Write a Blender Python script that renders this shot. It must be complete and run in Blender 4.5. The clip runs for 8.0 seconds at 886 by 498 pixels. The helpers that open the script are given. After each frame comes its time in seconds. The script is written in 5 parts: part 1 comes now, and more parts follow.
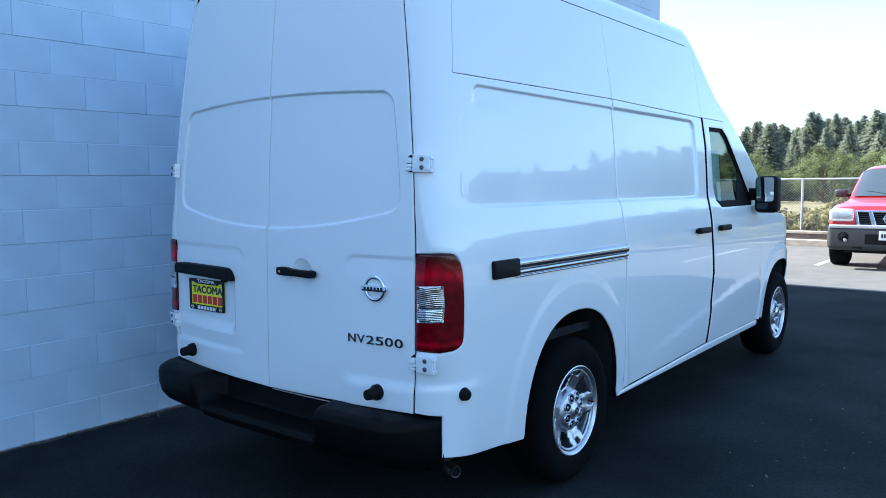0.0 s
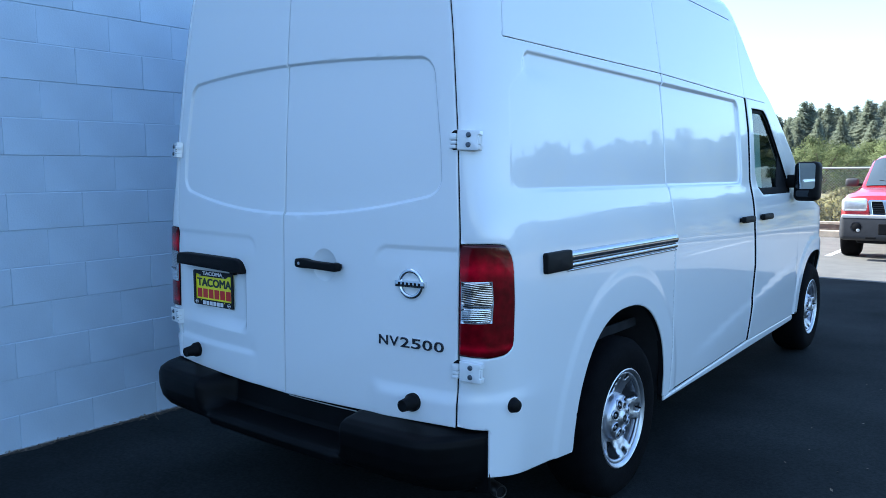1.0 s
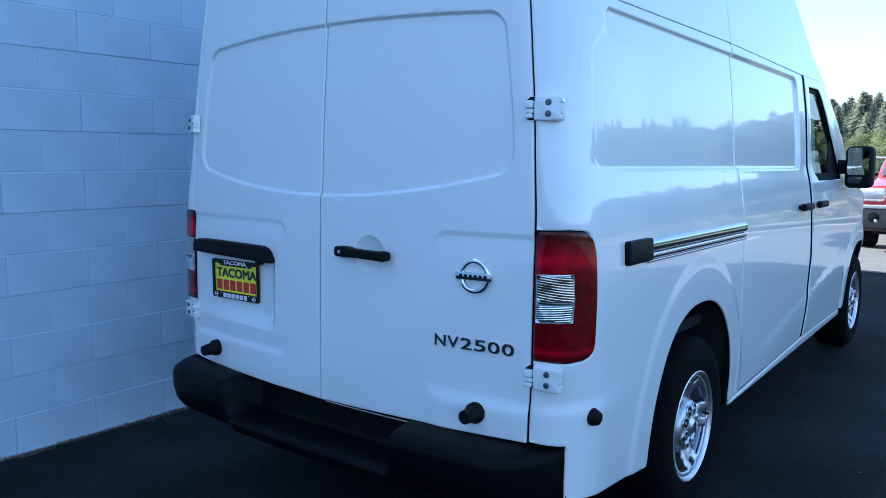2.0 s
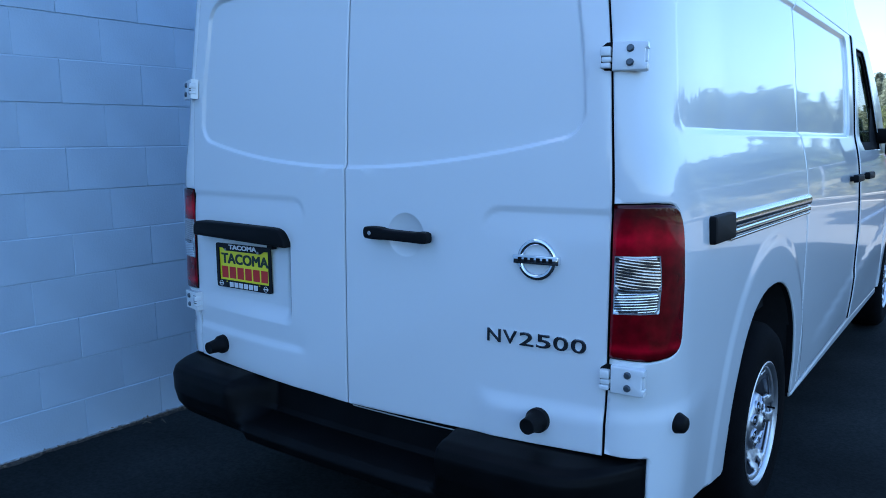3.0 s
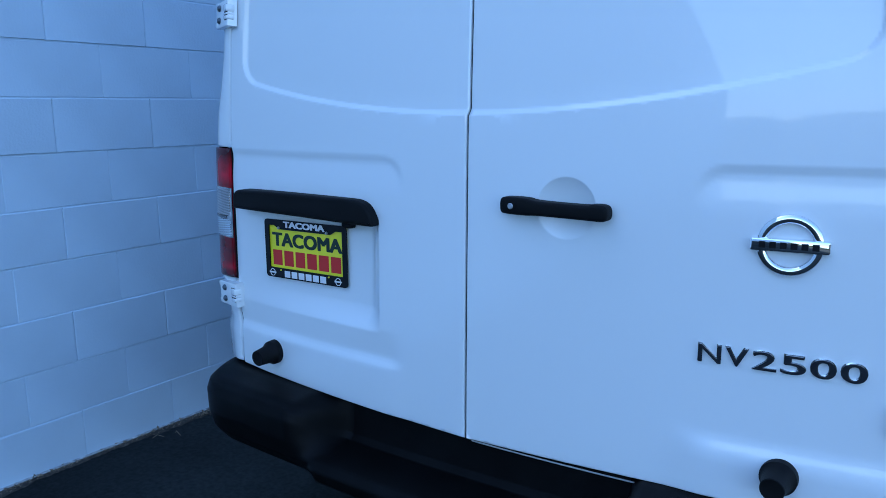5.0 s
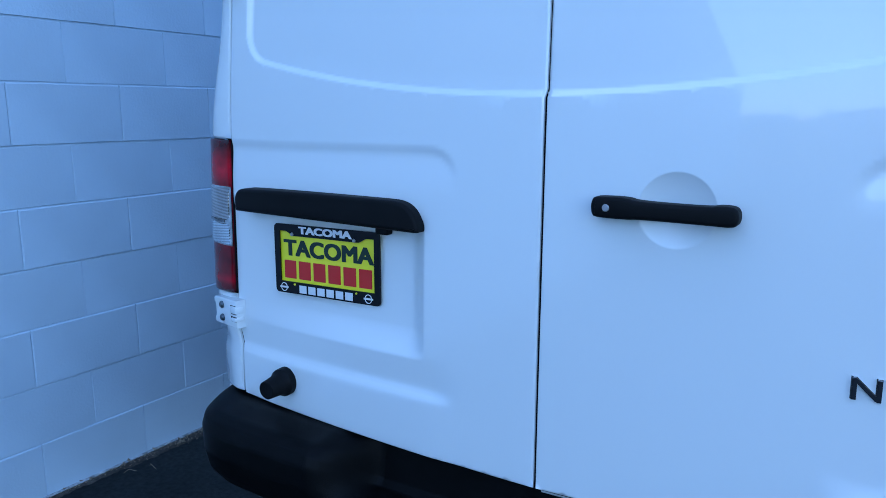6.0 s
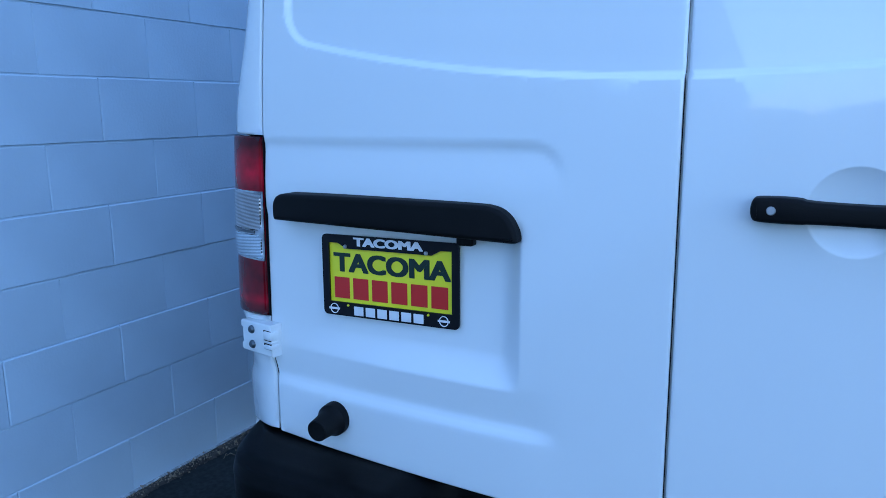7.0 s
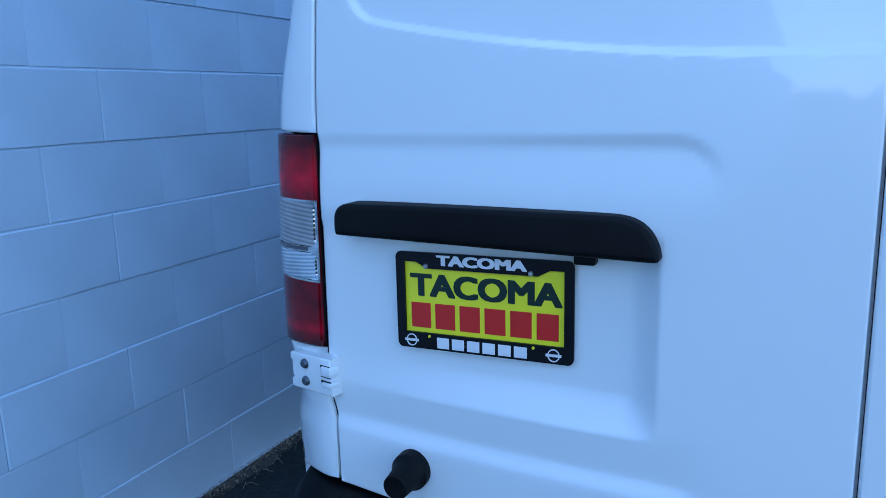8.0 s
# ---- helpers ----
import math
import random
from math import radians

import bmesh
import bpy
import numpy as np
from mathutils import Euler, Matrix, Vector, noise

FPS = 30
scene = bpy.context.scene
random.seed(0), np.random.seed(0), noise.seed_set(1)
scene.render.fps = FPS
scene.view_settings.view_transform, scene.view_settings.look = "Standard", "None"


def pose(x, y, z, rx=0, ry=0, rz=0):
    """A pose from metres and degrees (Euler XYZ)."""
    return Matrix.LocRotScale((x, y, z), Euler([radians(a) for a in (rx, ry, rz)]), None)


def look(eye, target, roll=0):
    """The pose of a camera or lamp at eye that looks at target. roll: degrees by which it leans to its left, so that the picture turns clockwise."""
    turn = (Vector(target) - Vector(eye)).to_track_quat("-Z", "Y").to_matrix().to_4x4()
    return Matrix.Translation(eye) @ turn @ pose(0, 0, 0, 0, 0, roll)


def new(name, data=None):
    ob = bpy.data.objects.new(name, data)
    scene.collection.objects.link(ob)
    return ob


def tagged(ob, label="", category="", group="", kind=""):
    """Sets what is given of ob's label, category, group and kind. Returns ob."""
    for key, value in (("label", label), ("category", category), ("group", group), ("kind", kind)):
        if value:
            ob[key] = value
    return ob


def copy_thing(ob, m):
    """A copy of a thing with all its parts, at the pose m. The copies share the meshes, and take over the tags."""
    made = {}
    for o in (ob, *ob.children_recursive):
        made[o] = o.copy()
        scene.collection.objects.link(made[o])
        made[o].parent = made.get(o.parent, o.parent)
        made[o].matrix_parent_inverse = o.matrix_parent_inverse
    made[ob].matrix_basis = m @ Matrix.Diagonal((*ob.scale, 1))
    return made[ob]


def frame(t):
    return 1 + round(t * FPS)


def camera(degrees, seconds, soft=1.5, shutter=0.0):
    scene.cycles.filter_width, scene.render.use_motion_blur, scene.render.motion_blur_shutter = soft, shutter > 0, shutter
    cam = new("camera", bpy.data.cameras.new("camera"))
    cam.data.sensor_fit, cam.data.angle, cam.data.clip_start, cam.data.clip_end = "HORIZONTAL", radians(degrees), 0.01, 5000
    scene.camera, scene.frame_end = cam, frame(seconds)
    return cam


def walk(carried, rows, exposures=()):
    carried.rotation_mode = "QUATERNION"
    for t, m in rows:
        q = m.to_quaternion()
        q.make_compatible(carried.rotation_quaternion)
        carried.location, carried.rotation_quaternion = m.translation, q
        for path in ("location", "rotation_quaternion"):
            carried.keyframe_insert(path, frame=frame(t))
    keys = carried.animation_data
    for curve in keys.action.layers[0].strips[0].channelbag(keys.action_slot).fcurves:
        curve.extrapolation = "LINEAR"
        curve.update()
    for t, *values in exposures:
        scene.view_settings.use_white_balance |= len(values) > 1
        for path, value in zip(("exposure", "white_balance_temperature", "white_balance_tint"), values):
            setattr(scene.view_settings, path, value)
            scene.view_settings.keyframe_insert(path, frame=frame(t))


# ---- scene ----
from mathutils.geometry import delaunay_2d_cdt

cam = camera(61.8, 8.0, 0.7)
PATH = [
    (0, (2.839, -2.183, 1.538), (1.581, -0.637, 1.367), -0.4),
    (0.5, (2.644, -2.107, 1.518), (1.399, -0.552, 1.336), 0.4),
    (1, (2.433, -2.003, 1.51), (1.195, -0.445, 1.308), -0.1),
    (1.5, (2.248, -1.926, 1.484), (1.006, -0.375, 1.267), -0.1),
    (1.7, (2.15, -1.901, 1.476), (0.914, -0.344, 1.256), 0.1),
    (3, (1.638, -1.682, 1.415), (0.45, -0.098, 1.135), -0.4),
    (3.5, (1.454, -1.579, 1.385), (0.25, -0.009, 1.089), -0.4),
    (4, (1.26, -1.523, 1.36), (0.064, 0.049, 1.049), -0.3),
    (4.5, (1.074, -1.474, 1.338), (-0.092, 0.119, 1.015), -0.5),
    (4.7, (1.006, -1.447, 1.35), (-0.144, 0.151, 1.0), -0.6),
    (6, (0.548, -1.265, 1.309), (-0.474, 0.417, 0.952), 0.0),
    (6.5, (0.351, -1.233, 1.3), (-0.589, 0.494, 0.934), -0.5),
    (7, (0.187, -1.192, 1.291), (-0.701, 0.565, 0.933), -0.4),
    (7.5, (0.029, -1.122, 1.294), (-0.822, 0.649, 0.924), -1.1),
    (8, (-0.105, -1.053, 1.295), (-0.94, 0.723, 0.911), -1.4),
]
EXPOSURES = [
    (0.0, 1.76, 5450, 7),
    (1.5, 1.68, 5240, 8),
    (3.0, 1.62, 5040, 9),
    (3.5, 1.77, 5040, 9),
    (4.5, 1.88, 5070, 9.5),
    (6.5, 2.16, 5120, 10.5),
    (8.0, 2.14, 5120, 10),
]
walk(cam, [(t, look(eye, target, roll)) for t, eye, target, roll in PATH], EXPOSURES)

# ---- world, sun, exposure ----
SUN_EL, SUN_FROM = 42.0, Vector((-0.984, -0.178, 0.0))
world = bpy.data.worlds.new("sky_world")
world.use_nodes = True
scene.world = world
wn = world.node_tree.nodes
sky = wn.new("ShaderNodeTexSky")
sky.sky_type = "NISHITA"
sky.sun_disc = False
sky.sun_elevation = radians(SUN_EL)
sky.sun_rotation = math.atan2(SUN_FROM.x, SUN_FROM.y)
sky.air_density, sky.dust_density, sky.ozone_density = 1.0, 1.2, 1.0
wn["Background"].inputs["Strength"].default_value = 0.13
world.node_tree.links.new(sky.outputs[0], wn["Background"].inputs["Color"])
sun_data = bpy.data.lights.new("sun", "SUN")
sun_data.energy, sun_data.angle, sun_data.color = 4.8, radians(0.5), (1.0, 0.90, 0.74)
sun = new("sun", sun_data)
sun_at = SUN_FROM * math.cos(radians(SUN_EL)) + Vector((0, 0, math.sin(radians(SUN_EL))))
sun.matrix_world = look(tuple(sun_at * 50), (0, 0, 0))


# ---- materials ----
def material(name, colour, rough=0.5, metal=0.0, coat=0.0, coat_rough=0.03, vary=0.0, scale=8.0, bump=0.0, bump_scale=60.0,
             stain=0.0, stain_scale=1.2, per_object=0.0, transmission=0.0, spec=0.5, rough_vary=0.0):
    """A node material: base colour varied at two scales, fine relief, optional clear coat."""
    m = bpy.data.materials.new(name)
    m.use_nodes = True
    t = m.node_tree
    b = t.nodes["Principled BSDF"]
    b.inputs["Roughness"].default_value = rough
    b.inputs["Metallic"].default_value = metal
    b.inputs["Coat Weight"].default_value = coat
    b.inputs["Coat Roughness"].default_value = coat_rough
    b.inputs["Transmission Weight"].default_value = transmission
    b.inputs["Specular IOR Level"].default_value = spec
    b.inputs["Base Color"].default_value = (*colour, 1)
    co = t.nodes.new("ShaderNodeTexCoord").outputs["Object"]
    last = None

    def multiply(value_socket, low, high):
        nonlocal last
        r = t.nodes.new("ShaderNodeMapRange")
        r.inputs["From Min"].default_value, r.inputs["From Max"].default_value = 0.3, 0.7
        r.inputs["To Min"].default_value, r.inputs["To Max"].default_value = low, high
        t.links.new(value_socket, r.inputs["Value"])
        mix = t.nodes.new("ShaderNodeVectorMath")
        mix.operation = "SCALE"
        if last is None:
            mix.inputs[0].default_value = colour
        else:
            t.links.new(last, mix.inputs[0])
        t.links.new(r.outputs[0], mix.inputs["Scale"])
        last = mix.outputs[0]

    def noise_node(s, detail=6):
        n = t.nodes.new("ShaderNodeTexNoise")
        n.inputs["Scale"].default_value, n.inputs["Detail"].default_value = s, detail
        t.links.new(co, n.inputs["Vector"])
        return n.outputs["Fac"]

    if vary:
        multiply(noise_node(scale), 1 - vary, 1 + vary)
    if stain:
        multiply(noise_node(stain_scale, 3), 1 - stain, 1 + stain * 0.4)
    if per_object:
        info = t.nodes.new("ShaderNodeObjectInfo")
        multiply(info.outputs["Random"], 1 - per_object, 1 + per_object)
    if last is not None:
        t.links.new(last, b.inputs["Base Color"])
    if rough_vary:
        r = t.nodes.new("ShaderNodeMapRange")
        r.inputs["To Min"].default_value, r.inputs["To Max"].default_value = rough - rough_vary, rough + rough_vary
        t.links.new(noise_node(scale * 0.6), r.inputs["Value"])
        t.links.new(r.outputs[0], b.inputs["Roughness"])
    if bump:
        bn = t.nodes.new("ShaderNodeBump")
        bn.inputs["Strength"].default_value, bn.inputs["Distance"].default_value = bump, 0.01
        t.links.new(noise_node(bump_scale, 8), bn.inputs["Height"])
        t.links.new(bn.outputs[0], b.inputs["Normal"])
    return m


def foliage(name, colour, vary=0.35):
    """Leaves: colour varied leaf by leaf and over the crown, a little light coming through."""
    m = bpy.data.materials.new(name)
    m.use_nodes = True
    t = m.node_tree
    b = t.nodes["Principled BSDF"]
    b.inputs["Roughness"].default_value = 0.85
    b.inputs["Specular IOR Level"].default_value = 0.15
    geo, r = t.nodes.new("ShaderNodeNewGeometry"), t.nodes.new("ShaderNodeMapRange")
    r.inputs["To Min"].default_value, r.inputs["To Max"].default_value = 1 - vary, 1 + vary
    t.links.new(geo.outputs["Random Per Island"], r.inputs["Value"])
    info, r2 = t.nodes.new("ShaderNodeObjectInfo"), t.nodes.new("ShaderNodeMapRange")
    r2.inputs["To Min"].default_value, r2.inputs["To Max"].default_value = 0.75, 1.25
    t.links.new(info.outputs["Random"], r2.inputs["Value"])
    a, c = t.nodes.new("ShaderNodeVectorMath"), t.nodes.new("ShaderNodeVectorMath")
    a.operation = c.operation = "SCALE"
    a.inputs[0].default_value = colour
    t.links.new(r.outputs[0], a.inputs["Scale"])
    t.links.new(a.outputs[0], c.inputs[0])
    t.links.new(r2.outputs[0], c.inputs["Scale"])
    t.links.new(c.outputs[0], b.inputs["Base Color"])
    through_leaf, both = t.nodes.new("ShaderNodeBsdfTranslucent"), t.nodes.new("ShaderNodeMixShader")
    both.inputs[0].default_value = 0.45
    t.links.new(c.outputs[0], through_leaf.inputs["Color"])
    t.links.new(b.outputs[0], both.inputs[1])
    t.links.new(through_leaf.outputs[0], both.inputs[2])
    t.links.new(both.outputs[0], t.nodes["Material Output"].inputs["Surface"])
    return m


PAINT = material("white_van_paint", (0.79, 0.815, 0.812), rough=0.30, coat=1.0, coat_rough=0.028)
# black rubber and trim; also stands in for shade in gaps and hollows
SEAL_AND_SHADE = material("black_seal_and_shade", (0.007, 0.007, 0.008), rough=0.75, spec=0.15, vary=0.2, scale=12)
PLASTIC = material("grained_black_plastic", (0.0036, 0.0038, 0.0042), rough=0.58, spec=0.15, vary=0.2, scale=9, bump=0.10, bump_scale=450, rough_vary=0.08)
BUMPER = material("worn_bumper_plastic", (0.0036, 0.0038, 0.0042), rough=0.46, spec=0.09, vary=0.3, scale=9, bump=0.10, bump_scale=450, stain=0.3, rough_vary=0.1)
TREAD = material("worn_step_plastic", (0.020, 0.021, 0.022), rough=0.68, vary=0.3, scale=14, bump=0.3, bump_scale=300, stain=0.3)
CHROME = material("chrome", (0.82, 0.83, 0.85), rough=0.06, metal=1.0, rough_vary=0.03)
WHEEL_METAL = material("polished_wheel_metal", (0.58, 0.59, 0.62), rough=0.40, metal=1.0, vary=0.08, scale=20, rough_vary=0.06)
DARK_METAL = material("dark_underbody_metal", (0.03, 0.029, 0.028), rough=0.75, metal=0.4, vary=0.4, scale=10)
RAIL_METAL = material("satin_bright_rail", (0.50, 0.52, 0.55), rough=0.16, metal=1.0, rough_vary=0.05)
PIPE_METAL = material("dull_exhaust_steel", (0.12, 0.11, 0.10), rough=0.55, metal=0.9, vary=0.3, scale=18)
RUBBER = material("tyre_rubber", (0.0045, 0.0045, 0.005), rough=0.85, spec=0.06, vary=0.25, scale=14, bump=0.2, bump_scale=140)
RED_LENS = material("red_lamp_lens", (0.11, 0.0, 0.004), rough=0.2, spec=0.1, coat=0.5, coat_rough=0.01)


def painted_lens_bands(m):
    """Paints the lamp's bright highlights and darker edges into the lens colour, above and below the clear part."""
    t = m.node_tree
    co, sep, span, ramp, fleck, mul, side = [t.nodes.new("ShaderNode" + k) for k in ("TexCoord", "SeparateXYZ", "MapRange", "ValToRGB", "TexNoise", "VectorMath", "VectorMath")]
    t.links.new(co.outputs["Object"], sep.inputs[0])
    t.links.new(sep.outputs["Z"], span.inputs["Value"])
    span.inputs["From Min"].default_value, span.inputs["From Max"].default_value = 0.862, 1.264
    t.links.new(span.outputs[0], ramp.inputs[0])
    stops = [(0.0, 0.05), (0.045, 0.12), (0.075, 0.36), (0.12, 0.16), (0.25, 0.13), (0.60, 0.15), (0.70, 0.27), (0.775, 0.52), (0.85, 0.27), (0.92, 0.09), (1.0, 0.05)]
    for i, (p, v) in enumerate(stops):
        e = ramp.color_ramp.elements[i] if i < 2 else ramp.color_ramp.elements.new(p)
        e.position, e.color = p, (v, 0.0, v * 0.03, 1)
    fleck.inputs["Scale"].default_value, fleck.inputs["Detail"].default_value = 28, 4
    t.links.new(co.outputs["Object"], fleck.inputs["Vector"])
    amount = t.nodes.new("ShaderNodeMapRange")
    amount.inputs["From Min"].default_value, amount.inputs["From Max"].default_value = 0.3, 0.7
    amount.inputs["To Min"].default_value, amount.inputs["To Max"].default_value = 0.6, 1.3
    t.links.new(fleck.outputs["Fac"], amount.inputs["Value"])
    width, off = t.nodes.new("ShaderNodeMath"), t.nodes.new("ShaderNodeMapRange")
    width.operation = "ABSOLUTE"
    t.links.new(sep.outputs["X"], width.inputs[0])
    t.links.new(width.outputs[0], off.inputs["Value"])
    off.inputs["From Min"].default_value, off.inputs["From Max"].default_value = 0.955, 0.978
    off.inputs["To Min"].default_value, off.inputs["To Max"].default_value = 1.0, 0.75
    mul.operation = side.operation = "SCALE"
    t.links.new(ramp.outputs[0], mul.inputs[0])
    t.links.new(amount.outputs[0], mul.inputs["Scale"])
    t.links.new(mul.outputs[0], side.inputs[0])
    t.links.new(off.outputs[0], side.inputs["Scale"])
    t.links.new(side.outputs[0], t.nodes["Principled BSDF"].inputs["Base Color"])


painted_lens_bands(RED_LENS)


def ribbed(name, colour, ridges, distance, bowl, turn):
    """A lamp lens: a smooth clear cover over a silvered bowl moulded in level ridges."""
    m = material(name, colour, rough=0.12, metal=0.92, coat=1.0, vary=0.2, scale=18)
    t = m.node_tree
    ridge, hollow, add, bump, at = [t.nodes.new("ShaderNode" + k) for k in ("TexWave", "TexNoise", "Math", "Bump", "TexCoord")]
    tilt = t.nodes.new("ShaderNodeMapping")
    tilt.inputs["Rotation"].default_value = (0, radians(turn), 0)
    ridge.bands_direction = "Z"
    ridge.inputs["Scale"].default_value, ridge.inputs["Distortion"].default_value = ridges, 0.5
    ridge.inputs["Detail"].default_value, ridge.inputs["Detail Scale"].default_value = 1.0, 0.35
    hollow.inputs["Scale"].default_value, hollow.inputs["Detail"].default_value = 22.0, 0.0
    add.operation, add.inputs[1].default_value = "MULTIPLY_ADD", bowl
    t.links.new(at.outputs["Object"], tilt.inputs["Vector"])
    t.links.new(tilt.outputs["Vector"], ridge.inputs["Vector"])
    t.links.new(at.outputs["Object"], hollow.inputs["Vector"])
    t.links.new(hollow.outputs["Fac"], add.inputs[0])
    t.links.new(ridge.outputs["Fac"], add.inputs[2])
    bump.inputs["Strength"].default_value, bump.inputs["Distance"].default_value = 1.0, distance
    t.links.new(add.outputs[0], bump.inputs["Height"])
    t.links.new(bump.outputs[0], t.nodes["Principled BSDF"].inputs["Normal"])
    # shade between the ridges is put into the colour as darker lines
    groove_shade, tone = t.nodes.new("ShaderNodeMapRange"), t.nodes.new("ShaderNodeVectorMath")
    groove_shade.inputs["To Min"].default_value, groove_shade.inputs["To Max"].default_value = 0.55, 1.10
    tone.operation = "SCALE"
    base = t.nodes["Principled BSDF"].inputs["Base Color"]
    t.links.new(ridge.outputs["Fac"], groove_shade.inputs["Value"])
    t.links.new(base.links[0].from_socket, tone.inputs[0])
    t.links.new(groove_shade.outputs["Result"], tone.inputs["Scale"])
    t.links.new(tone.outputs[0], base)
    return m


CLEAR_LENS = ribbed("clear_lamp_lens", (0.84, 0.86, 0.88), 46.0, 0.00040, 18.0, 5)
AMBER_LENS = ribbed("smoky_ribbed_lens", (0.56, 0.51, 0.48), 40.0, 0.00040, 18.0, -6)
LENS_EDGE = material("lens_edge", (0.42, 0.45, 0.48), rough=0.2, metal=0.5, coat=1.0, vary=0.3, scale=50)
LAMP_DARK = material("lamp_shadow_gap", (0.07, 0.075, 0.08), rough=0.25, metal=0.6, coat=1.0, vary=0.3, scale=50)


def thin_glass(name, tint):
    """A single pane: clear with a tint, its gloss by Fresnel."""
    m = bpy.data.materials.new(name)
    m.use_nodes = True
    t = m.node_tree
    t.nodes.remove(t.nodes["Principled BSDF"])
    clear, gloss, fres, mix = [t.nodes.new(k) for k in ("ShaderNodeBsdfTransparent", "ShaderNodeBsdfGlossy", "ShaderNodeFresnel", "ShaderNodeMixShader")]
    clear.inputs["Color"].default_value = (*tint, 1)
    gloss.inputs["Roughness"].default_value = 0.01
    fres.inputs["IOR"].default_value = 1.45
    t.links.new(fres.outputs[0], mix.inputs[0])
    t.links.new(clear.outputs[0], mix.inputs[1])
    t.links.new(gloss.outputs[0], mix.inputs[2])
    t.links.new(mix.outputs[0], t.nodes["Material Output"].inputs["Surface"])
    return m


GLASS = thin_glass("tinted_car_glass", (0.58, 0.66, 0.62))
# windscreen and left window: the cab's darkness is put into a deeper tint
DARKENED_GLASS = thin_glass("darkened_glass", (0.16, 0.20, 0.18))
DARK_GLASS = material("windscreen_glass", (0.06, 0.075, 0.08), rough=0.03, coat=1.0, coat_rough=0.0)
MIRROR = material("mirror_glass", (0.50, 0.56, 0.62), rough=0.02, metal=1.0)
INTERIOR = material("dark_cabin_cloth", (0.014, 0.014, 0.016), rough=0.85, vary=0.2, scale=25)
PAPER = material("pale_sticker_paper", (0.62, 0.78, 0.76), rough=0.6, vary=0.05)
BOLT = material("dark_zinc_bolt", (0.10, 0.12, 0.14), rough=0.4, metal=0.7)
YELLOW = material("yellow_plate_paint", (0.86, 0.80, 0.015), rough=0.35, vary=0.05)
GREEN_INK = material("dark_green_ink", (0.006, 0.022, 0.014), rough=0.4)
RED_INK = material("red_ink", (0.55, 0.018, 0.014), rough=0.4)
WHITE_INK = material("white_ink", (0.75, 0.75, 0.76), rough=0.5)
PLATE_FRAME = material("glossy_black_plate_surround", (0.006, 0.006, 0.008), rough=0.4, spec=0.2)
BADGE = material("smoked_chrome_badge", (0.045, 0.050, 0.060), rough=0.22, metal=0.6)
WALL_PAINT = material("painted_block", (0.51, 0.605, 0.70), rough=0.62, vary=0.05, scale=3.0, bump=0.12, bump_scale=110, stain=0.08, stain_scale=0.9, rough_vary=0.1)
CONCRETE = material("weathered_concrete", (0.36, 0.38, 0.40), rough=0.9, vary=0.55, scale=55, bump=0.4, bump_scale=70, stain=0.3)
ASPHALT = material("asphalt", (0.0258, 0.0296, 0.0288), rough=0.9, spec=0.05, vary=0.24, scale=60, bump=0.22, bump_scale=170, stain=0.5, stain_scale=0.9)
# paler than the asphalt: part of the sunlit brightness is in this colour
SUNLIT_PAVING = material("pale_sunlit_paving", (0.135, 0.128, 0.112), rough=0.9, vary=0.15, scale=3, bump=0.4, bump_scale=90, stain=0.2, stain_scale=0.25)
DRY_GRASS = material("dry_grass_ground", (0.20, 0.17, 0.075), rough=0.95, vary=0.4, scale=1.2, bump=0.8, bump_scale=20, stain=0.4, stain_scale=0.15)
LITTER = material("dead_leaf_and_grit", (0.20, 0.16, 0.11), rough=0.9, vary=0.5, scale=40)
DIRT = material("dark_dirt", (0.055, 0.046, 0.036), rough=0.95, vary=0.5, scale=60, bump=0.8, bump_scale=220, stain=0.4, stain_scale=8)
GALV = material("galvanised_steel", (0.48, 0.49, 0.50), rough=0.45, metal=0.8, vary=0.15, scale=10)
TIMBER = material("weathered_timber", (0.17, 0.13, 0.10), rough=0.85, vary=0.3, scale=8, bump=0.5, bump_scale=50)
BARK = material("bark", (0.08, 0.06, 0.045), rough=0.95, vary=0.4, scale=5)
FIR = foliage("fir_needles", (0.180, 0.200, 0.140), 0.16)
BROAD = foliage("broad_leaves", (0.15, 0.175, 0.075), 0.14)
FAR_BROAD = foliage("far_broad_leaves", (0.12, 0.14, 0.075), 0.06)
# inner arch panel, the shade it stands in put into the dark grey
GREY_PANEL = material("shaded_inner_panel", (0.022, 0.023, 0.025), rough=0.9, spec=0.1, vary=0.25, scale=9, stain=0.3)
SHRUB = foliage("dry_shrub_leaves", (0.28, 0.25, 0.11))
RED_PAINT = material("red_truck_paint", (0.50, 0.018, 0.022), rough=0.3, coat=1.0, vary=0.03, scale=3)
HEADLAMP = material("clear_headlamp", (0.70, 0.68, 0.66), rough=0.18, metal=0.5, coat=1.0, vary=0.15, scale=9)
KERB = material("cream_kerb_concrete", (0.42, 0.37, 0.29), rough=0.9, vary=0.2, scale=6, bump=0.4, bump_scale=70, stain=0.2)
GREY_PLASTIC = material("grey_bumper_plastic", (0.032, 0.032, 0.035), rough=0.6, vary=0.15, scale=10)
SILVER_PAINT = material("silver_truck_trim", (0.62, 0.60, 0.58), rough=0.35, metal=0.4, coat=0.6)
ROAD_PAINT = material("faded_white_line", (0.62, 0.61, 0.58), rough=0.8, vary=0.2, scale=12)


# ---- mesh helpers ----
def mesh_from(verts, faces, name, smooth=False):
    me = bpy.data.meshes.new(name)
    me.from_pydata([tuple(map(float, v)) for v in verts], [], faces)
    if smooth:
        me.shade_smooth()
    me.update()
    return me


